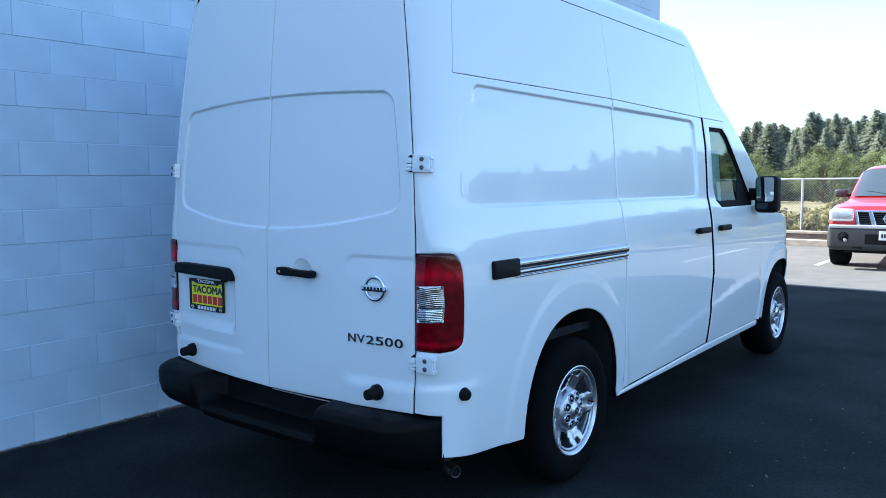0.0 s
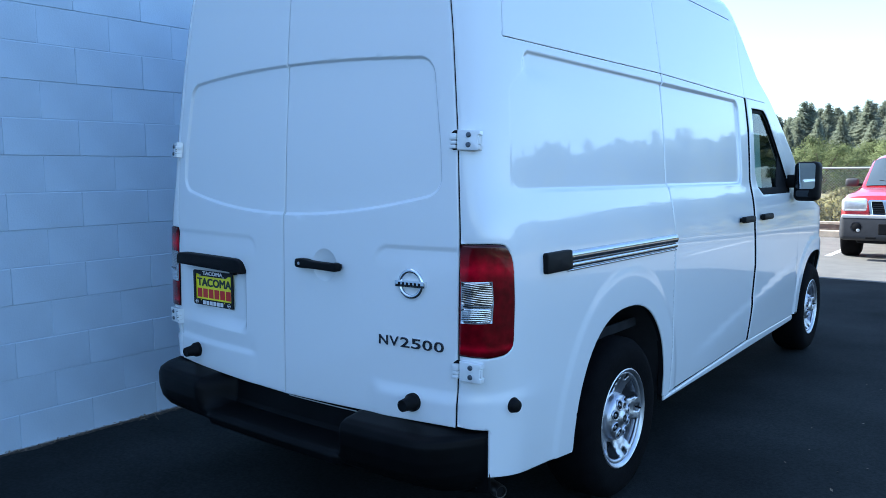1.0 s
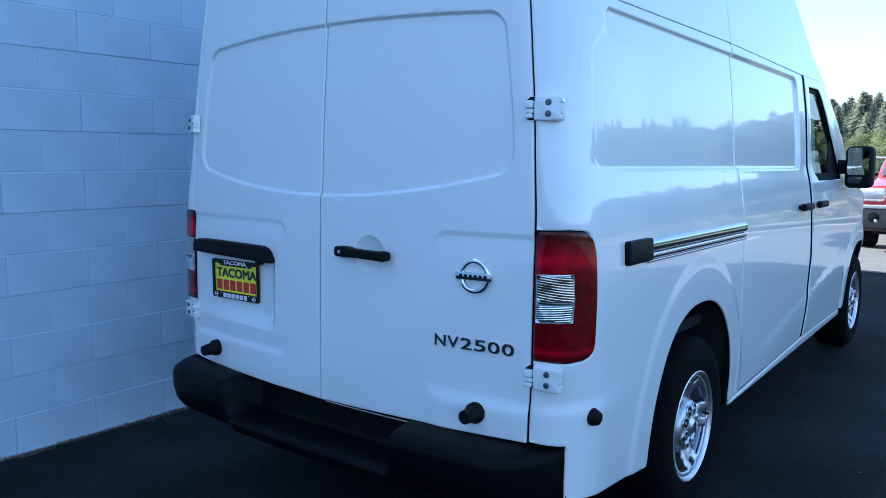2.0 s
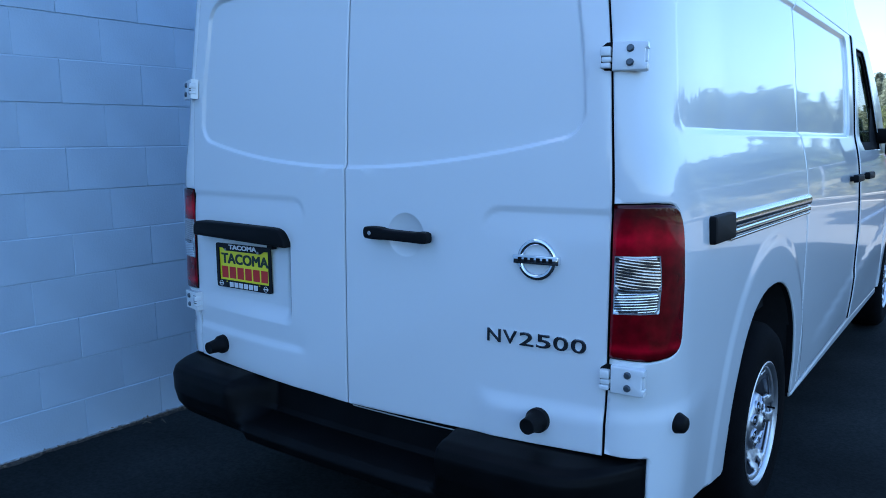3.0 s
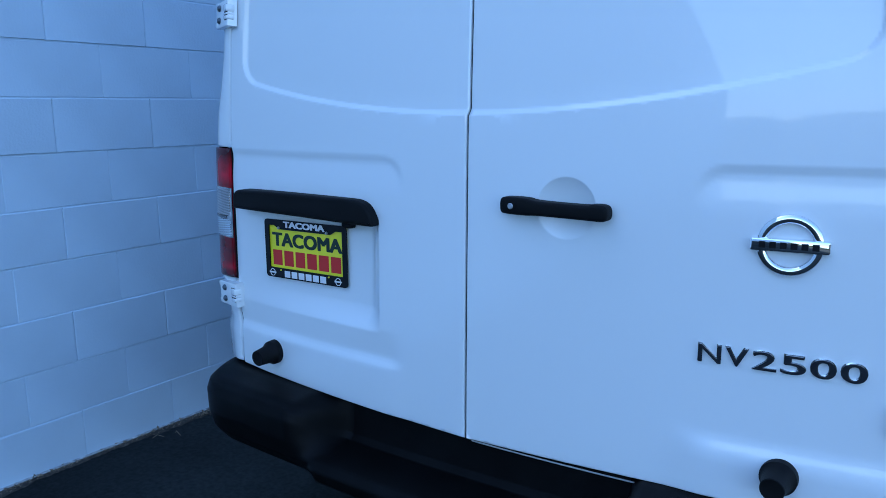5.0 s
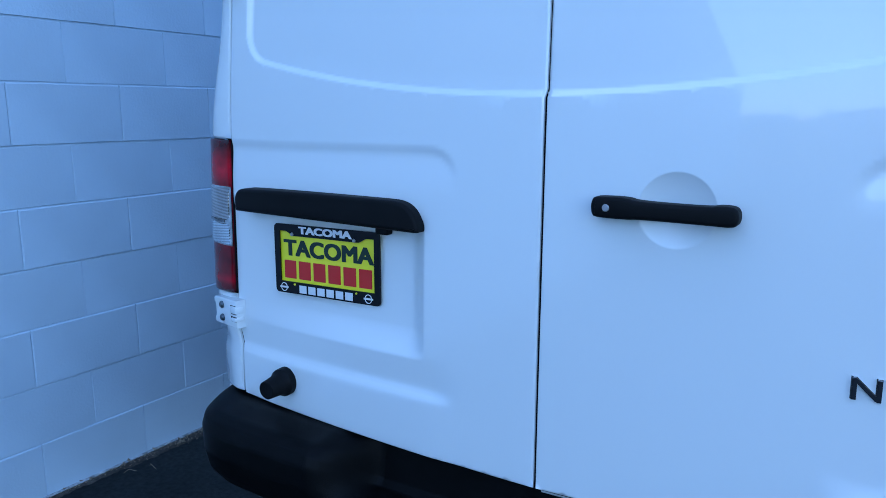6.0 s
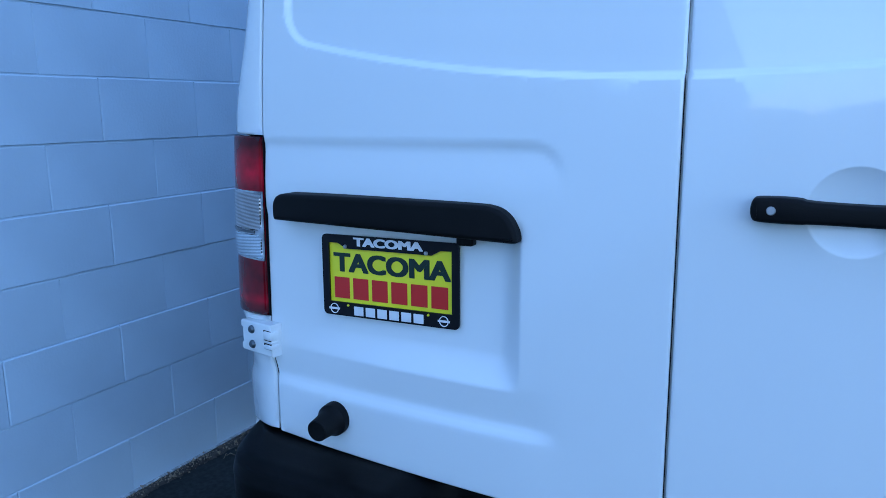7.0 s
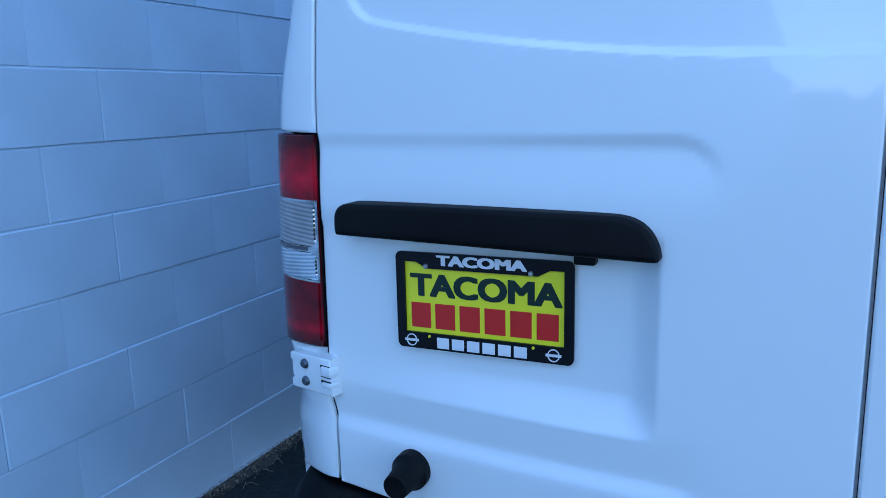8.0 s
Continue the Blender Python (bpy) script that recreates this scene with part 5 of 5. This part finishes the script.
def woods(name, label, spots, meshes, mat, wide):
    """A far belt of trees as one mesh."""
    base = [np.array([v.co[:] for v in me.vertices]) for me in meshes]
    tri = [np.array([p.vertices[:] for p in me.polygons]) for me in meshes]
    vs, fs, n = [], [], 0
    for i, (x, y, z, s, rz) in enumerate(spots):
        k = i % len(meshes)
        c, sn = math.cos(rz), math.sin(rz)
        p = base[k] * s * np.array([wide, wide, 1.0])
        vs.append(np.stack([p[:, 0] * c - p[:, 1] * sn + x, p[:, 0] * sn + p[:, 1] * c + y, p[:, 2] + z], -1))
        fs.append(tri[k] + n)
        n += len(p)
    me = bpy.data.meshes.new(name)
    V, F = np.concatenate(vs), np.concatenate(fs)
    me.vertices.add(len(V))
    me.vertices.foreach_set("co", V.ravel())
    me.loops.add(F.size)
    me.loops.foreach_set("vertex_index", F.ravel().astype(np.int32))
    me.polygons.add(len(F))
    me.polygons.foreach_set("loop_start", np.arange(0, F.size, 3, dtype=np.int32))
    me.update()
    me.validate()
    return tagged(part(name, me, mat), label, "woods", kind="stuff")


spots = []
for k in range(220):
    b = radians(11 + 204 * (k + rng.uniform(-0.4, 0.4)) / 220)
    dist = rng.uniform(70, 98)
    low = float(np.interp(math.degrees(b), [11, 32, 42, 52, 150, 165], [1.0, 1.0, 0.70, 0.42, 0.42, 0.62]))
    spots.append((2 + dist * math.sin(b), dist * math.cos(b), -1.0, low * rng.uniform(0.44, 0.62) * dist / 84, rng.uniform(0, 6.28)))
woods("far_conifers", "dark belt of conifers across the lot", spots, [fir_meshes(61 + i, 22.0, 1)[1] for i in range(3)], FIR, 1.7)
spots = []
for k in range(136):
    b = radians(11 + 204 * (k + rng.uniform(-0.5, 0.5)) / 136)
    dist = rng.uniform(76, 92)
    low = float(np.interp(math.degrees(b), [11, 32, 42, 52, 150, 165], [1.0, 1.0, 0.70, 0.42, 0.42, 0.62]))
    spots.append((2 + dist * math.sin(b), dist * math.cos(b), -1.0, low * rng.uniform(0.95, 1.3), rng.uniform(0, 6.28)))
woods("far_broadleaves", "light green belt of broadleaf trees across the lot", spots, [leafy_meshes(51 + i, 9.0, 4.2, 0.8, 1.1, 0.85)[1] for i in range(2)], FAR_BROAD, 1.25)

bush_trunk, bush_crown = leafy_meshes(77, 1.5, 1.0, 0.16, 0.7)
bushes = []
for k in range(100):
    b = empty("shrub", "straggly dry yellow-green shrub behind the fence", "shrub", (-12 + 0.21 * k + rng.uniform(-0.5, 0.5), 19.5 + rng.uniform(0, 5.0), -0.3), rng.uniform(0, 360), "shrubs behind the fence")
    s = rng.uniform(0.45, 1.0)
    b.scale = (s, s, s)
    if k == 0:
        bushes = [part("trunk", bush_trunk, BARK, b), part("crown", bush_crown, SHRUB, b)]
    else:
        part("trunk", bushes[0].data, BARK, b)
        part("crown", bushes[1].data, SHRUB, b)


# ---- red pickup truck, nose towards the van ----
def pickup(at, rz, paint, label):
    """A full-size pickup; local -y is its front."""
    t = empty("pickup_truck", label, "truck", at, rz)

    def loft(name, rows, mat, lab="", n=14):
        # rows: y, half width, z low, z high; rounded sections
        def f(a, b):
            k = b * (len(rows) - 1)
            i = min(int(k), len(rows) - 2)
            q = k - i
            y, w, z0, z1 = [rows[i][c] + (rows[i + 1][c] - rows[i][c]) * q for c in range(4)]
            ang = math.pi * 2 * a
            cx, cz = math.cos(ang), math.sin(ang)
            e = 0.42
            return (w * math.copysign(abs(cx) ** e, cx), y, (z0 + z1) / 2 + (z1 - z0) / 2 * math.copysign(abs(cz) ** e, cz))
        me = grid_mesh(f, 48, (len(rows) - 1) * 4, name)
        bm = bmesh.new()
        bm.from_mesh(me)
        bmesh.ops.remove_doubles(bm, verts=bm.verts, dist=0.0005)
        for lp in (0, len(rows) - 1):
            y = rows[lp][0]
            es = [e for e in bm.edges if e.is_boundary and all(abs(v.co.y - y) < 1e-4 for v in e.verts)]
            bmesh.ops.edgeloop_fill(bm, edges=es)
        bmesh.ops.recalc_face_normals(bm, faces=bm.faces)
        return part(name, bm, mat, t, lab, smooth=35)

    loft("body", [(0.14, 0.90, 0.62, 1.04), (0.22, 0.965, 0.58, 1.13), (0.6, 0.99, 0.56, 1.20), (1.45, 1.00, 0.52, 1.23), (3.4, 1.00, 0.50, 1.23), (3.55, 1.00, 0.50, 1.23), (5.5, 0.99, 0.52, 1.22), (5.6, 0.96, 0.56, 1.18)], paint, "painted body")
    loft("hood", [(0.16, 0.70, 0.98, 1.07), (0.35, 0.76, 1.02, 1.15), (0.8, 0.82, 1.06, 1.22), (1.5, 0.84, 1.08, 1.28)], paint)
    loft("cab", [(1.40, 0.80, 1.10, 1.26), (1.75, 0.76, 1.10, 1.53), (2.15, 0.70, 1.10, 1.83), (2.5, 0.67, 1.10, 1.89), (3.2, 0.67, 1.10, 1.90), (3.55, 0.72, 1.10, 1.60), (3.6, 0.78, 1.10, 1.22)], paint)
    # glass set into the cab
    def screen(a, b):
        k = (a - 0.5) * 2
        y = 1.43 + 0.70 * b
        w, top = np.interp(y, [1.40, 1.75, 2.15], [0.80, 0.76, 0.70]), np.interp(y, [1.40, 1.75, 2.15], [1.26, 1.53, 1.83])
        x = 0.90 * k * w
        return (x, y - 0.012, (1.10 + top) / 2 + (top - 1.10) / 2 * (1 - abs(x / w) ** 4.76) ** 0.21 + 0.012)
    part("windscreen", grid_mesh(screen, 16, 10, "windscreen"), DARK_GLASS, t, "raked windscreen")
    for s in (1, -1):
        part("side_window", prism([(1.85, 1.25), (3.3, 1.25), (3.15, 1.78), (2.35, 1.78)], -0.01, 0.01, 0.0, 1, Matrix.Translation((s * 0.765, 0, 1.25)) @ pose(0, 0, 0, 0, -s * 9.0, 0) @ Matrix.Translation((0, 0, -1.25)) @ pose(0, 0, 0, 0, 0, 90)), DARK_GLASS, t)
        # pale lamp made oversized: its colour also stands in for the fender's sun glare
        head = part("headlamp", one_box((s * 0.545, 0.120, 0.835), (s * 0.965, 0.56, 1.085), 0.07, 4), HEADLAMP, t, "clear headlamp, enlarged to stand in for glare on the fender", smooth=40)
        fog = part("fog_lamp", turned([(0, 0.004), (0.074, 0.004), (0.084, -0.004), (0.092, 0.006)], 24, pose(s * 0.70, 0.0, 0.585, 90)), SEAL_AND_SHADE, t, smooth=40)
        part("fog_glass", turned([(0, 0.010), (0.024, 0.008), (0.030, 0.002)], 20, pose(s * 0.675, 0.0, 0.530, 90)), HEADLAMP, fog, smooth=40)
        part("bumper_slot", one_box((s * 0.40, -0.004, 0.385), (s * 0.56, 0.05, 0.425), 0.012), SEAL_AND_SHADE, t)
        m1 = part("door_mirror", one_box((s * 0.86, 1.72, 1.26), (s * 1.09, 1.84, 1.42), 0.045, 3), GREY_PLASTIC, t, "grey door mirror", smooth=40)
        part("mirror_stalk", one_box((s * 0.72, 1.75, 1.27), (s * 0.90, 1.80, 1.32), 0.01), SEAL_AND_SHADE, m1)
        part("wiper", tube([(s * 0.1, 1.45, 1.318), (s * 0.5, 1.54, 1.385)], 0.008, 6), SEAL_AND_SHADE, t)
        for y in (0.98, 4.45):
            w = part("wheel", turned([(0.19, 0.09), (0.21, 0.12), (0.30, 0.135), (0.355, 0.122), (0.38, 0.095), (0.385, 0.0), (0.38, -0.16), (0.30, -0.20), (0.19, -0.16)], 40, pose(0, 0, 0, 0, 90 * s, 0)), RUBBER, t, smooth=40)
            w.location = (s * 0.88, y, 0.385)
            part("rim", turned([(0.0, 0.06), (0.06, 0.075), (0.09, 0.05), (0.17, 0.055), (0.19, 0.095), (0.205, 0.10)], 32, pose(0, 0, 0, 0, 90 * s, 0)), WHEEL_METAL, w, smooth=40)
        part("wheel_flare", tube([(s * 0.985, 0.98 + 0.46 * math.cos(a), 0.42 + 0.44 * math.sin(a)) for a in np.linspace(0.1, math.pi - 0.1, 14)], 0.035, 8), GREY_PLASTIC, t)
    part("front_bumper", one_box((-0.97, 0.0, 0.35), (0.97, 0.36, 0.80), 0.085, 5), GREY_PLASTIC, t, "grey plastic front bumper", smooth=40)
    part("air_dam", one_box((-0.70, 0.10, 0.30), (0.70, 0.25, 0.40), 0.03, 2), SEAL_AND_SHADE, t)
    part("bumper_mouth", one_box((-0.38, -0.006, 0.46), (0.38, 0.05, 0.66), 0.02), SEAL_AND_SHADE, t)
    part("bumper_step", one_box((-0.94, -0.004, 0.74), (0.94, 0.12, 0.80), 0.015), SILVER_PAINT, t, "pale strip on the bumper")
    g = part("grille", one_box((-0.53, 0.09, 0.80), (0.53, 0.2, 1.03), 0.02), SEAL_AND_SHADE, t, "black mesh grille in a chrome surround")
    for s in (1, -1):
        for foot, head, wide in ((0.46, 0.50, 0.05), (0.20, 0.27, 0.075)):
            part("grille_strut", prism([(s * foot, 0.80), (s * (foot + wide), 0.80), (s * (head + wide), 1.04), (s * head, 1.04)], 0.05, 0.15, 0.008), CHROME, g)
    part("grille_strut", one_box((-0.54, 0.06, 1.025), (0.54, 0.16, 1.06), 0.012), CHROME, g)
    part("grille_strut", one_box((-0.52, 0.06, 0.785), (0.52, 0.16, 0.81), 0.012), CHROME, g)
    for k in range(5):
        part("grille_slat", one_box((-0.47, 0.08, 0.83 + 0.038 * k), (0.47, 0.12, 0.840 + 0.038 * k)), GREY_PLASTIC, g)
    part("ring_badge", turned([(0.075, 0), (0.08, 0.02), (0.10, 0.02), (0.105, 0)], 28, pose(0, 0.075, 0.915, 90)), CHROME, g, smooth=40)
    part("ring_badge", one_box((-0.115, 0.05, 0.895), (0.115, 0.08, 0.935), 0.006), CHROME, g)
    pl = part("number_plate", one_box((-0.155, -0.02, 0.545), (0.155, -0.008, 0.70), 0.004), WHITE_INK, t, "white number plate")
    for k in range(6):
        part("plate_bar", one_box((-0.12 + 0.042 * k, -0.0225, 0.59), (-0.092 + 0.042 * k, -0.018, 0.655)), LAMP_DARK, pl)
    return t


pickup((0.775, 12.55, -0.008), 4.0, RED_PAINT, "red pickup truck with a grey bumper parked in the sun")

# ---- litter along the wall's foot ----
rl = random.Random(5)


def drift(y):
    """How wide the dirt has gathered against the wall there."""
    return 0.016 + 0.045 * max(0.0, noise.noise(Vector((y * 1.7, 3.1, 0.0)))) + 0.030 * max(0.0, noise.noise(Vector((y * 9.0, 0.4, 1.0)))) + 0.045 * max(0.0, 1 - abs(y - 1.0) / 0.7)


ys = np.arange(-2.2, 4.0, 0.012)
vs = [(WALL_X + 0.011, y, -0.002) for y in ys] + [(WALL_X + 0.011 + drift(y) * 0.5, y, -0.004 + 0.004 * rl.random()) for y in ys] + [(WALL_X + 0.011 + drift(y) + 0.006 * rl.uniform(-1, 1), y, -0.0105) for y in ys]
n = len(ys)
fs = [(r * n + i, r * n + i + 1, (r + 1) * n + i + 1, (r + 1) * n + i) for r in (0, 1) for i in range(n - 1)]
tagged(part("dirt", mesh_from(vs, fs, "dirt", True), DIRT), "dark dirt gathered along the wall's foot", "dirt", kind="stuff")
vs, fs = [], []
for k in range(3000):
    y = rl.uniform(-1.8, 3.2)
    x = WALL_X + 0.004 + drift(y) * abs(rl.gauss(0, 0.62))
    s = rl.uniform(0.0015, 0.0045) * (2.4 if rl.random() < 0.06 else 1.0)
    n = len(vs)
    q = Euler([rl.uniform(0, 6.3) for _ in range(3)]).to_matrix()
    vs += [Vector((x, y, -0.003 + s * 0.4)) + q @ (Vector(p) * s) for p in ((1, 0, -0.6), (-0.6, 0.8, -0.5), (-0.5, -0.9, -0.4), (0, 0, 0.7))]
    fs += [(n, n + 1, n + 2), (n, n + 1, n + 3), (n + 1, n + 2, n + 3), (n + 2, n, n + 3)]
tagged(part("grit", mesh_from(vs, fs, "grit"), LITTER), "pale grit and dead leaf crumbs along the wall's foot", "litter", kind="stuff")
for k in range(9):
    y, a = rl.uniform(0.3, 1.5), rl.uniform(0, 6.3)
    x = WALL_X + rl.uniform(0.02, 0.14)
    pts = [(x, y, 0.0), (x + 0.02 * math.cos(a), y + 0.02 * math.sin(a), 0.008 + 0.01 * rl.random()), (x + 0.045 * math.cos(a + 0.3), y + 0.045 * math.sin(a + 0.3), 0.001)]
    tagged(part("dry_stalk", tube(pts, 0.0011, 5), LITTER), "dry straw stalk lying at the wall's foot", "litter", "dry stalks")
foot = part("trim_footing", one_box((WALL_X - 0.02, WALL_Y0, -0.05), (WALL_X + 0.013, WALL_Y1, 0.002), 0.004), CONCRETE)
tagged(foot, "thin crumbling concrete edge at the wall's foot", "footing", kind="structure")

rl = random.Random(21)
vs, fs = [], []
for k in range(420):
    x, y, w = rl.gauss(2.75, 0.55), rl.uniform(0.2, 7.5), rl.uniform(0.003, 0.011)
    n = len(vs)
    q = Euler((rl.uniform(-0.5, 0.5), rl.uniform(-0.5, 0.5), rl.uniform(0, 6.3))).to_matrix()
    vs += [Vector((x, y, -0.0115 + w * 0.5)) + q @ (Vector(p) * w) for p in ((1.4, 0, 0), (0, 0.8, 0.15), (-1.2, 0, 0), (0, -0.7, 0.1))]
    fs += [(n, n + 1, n + 2), (n, n + 2, n + 3)]
tagged(part("leaf_crumbs", mesh_from(vs, fs, "leaf_crumbs"), LITTER), "scattered brown leaf crumbs on the asphalt", "litter", kind="stuff")

# ---- wall blocks, last ----
BH, BL, JOINT = 0.2032, 0.4064, 0.0051


def course_lift(y):
    """The courses fall slightly towards the rear of the lot, tilted to fit the camera's view."""
    return -0.004 + 0.0065 * (y - 1.0)


def block_mesh(length, seed):
    """A block with slightly wavering arrises, its upper and rear ones widened to show lit lips."""
    rw = random.Random(seed)
    y0, y1, z0, z1 = -length / 2 + JOINT * 0.2, length / 2 - JOINT * 0.2, JOINT * 0.4, BH - JOINT * 0.4
    rim = [(y0 + (y1 - y0) * k / 4, z0) for k in range(4)] + [(y1, z0 + (z1 - z0) * k / 2) for k in range(2)] + \
          [(y1 - (y1 - y0) * k / 4, z1) for k in range(4)] + [(y0, z1 - (z1 - z0) * k / 2) for k in range(2)]
    face, low, back_ring = [], [], []
    for y, z in rim:
        wy, wz = rw.uniform(-0.0007, 0.0007), rw.uniform(-0.0009, 0.0009)
        low.append((-0.0028, y + wy * 0.5, z + wz * 0.5))
        inn_y = 0.0036 if y == y0 else -0.0016 if y == y1 else 0.0
        inn_z = 0.0016 if z == z0 else -0.0036 if z == z1 else 0.0
        face.append((0.0, y + inn_y + wy, z + inn_z + wz))
        back_ring.append((-0.030, y, z))
    n = len(rim)
    fs = [tuple(range(n))]
    for r in (0, n):
        fs += [(r + i, r + n + i, r + n + (i + 1) % n, r + (i + 1) % n) for i in range(n)]
    me = mesh_from(face + low + back_ring, fs, "block")
    me.materials.append(WALL_PAINT)
    return me


BLOCK_MESHES = [block_mesh(BL, k) for k in range(5)]
BLOCK_MESH = BLOCK_MESHES[0]
far_v, far_f = [], []
bv = [v.co.copy() for v in BLOCK_MESH.vertices]
bf = [tuple(p.vertices) for p in BLOCK_MESH.polygons]
rb = random.Random(9)
for i in range(26):
    off = 0.262 if i % 2 else 0.465
    k0, k1 = math.ceil((-9.5 + 0.21 - off) / BL), math.floor((WALL_Y1 - 0.21 - off) / BL)
    for k in range(k0, k1):
        yc = off + (k + 0.5) * BL
        proud = (0.0015 if i % 2 == 0 else -0.0013) + rb.uniform(-0.0006, 0.0006)
        if -1.7 < yc < 2.1 and i < 15:
            blk = new("block", rb.choice(BLOCK_MESHES))
            blk.parent = wall
            blk.matrix_basis = pose(WALL_X + proud, yc, i * BH + course_lift(yc), 0.37, rb.uniform(-0.25, 0.25), rb.uniform(-0.2, 0.2))
        else:
            n = len(far_v)
            far_v += [(c.x + WALL_X + proud, c.y + yc, c.z + i * BH + course_lift(c.y + yc)) for c in bv]
            far_f += [tuple(n + q for q in f) for f in bf]
tagged(part("block_rest", mesh_from(far_v, far_f, "block_rest"), WALL_PAINT, wall), kind="stuff")
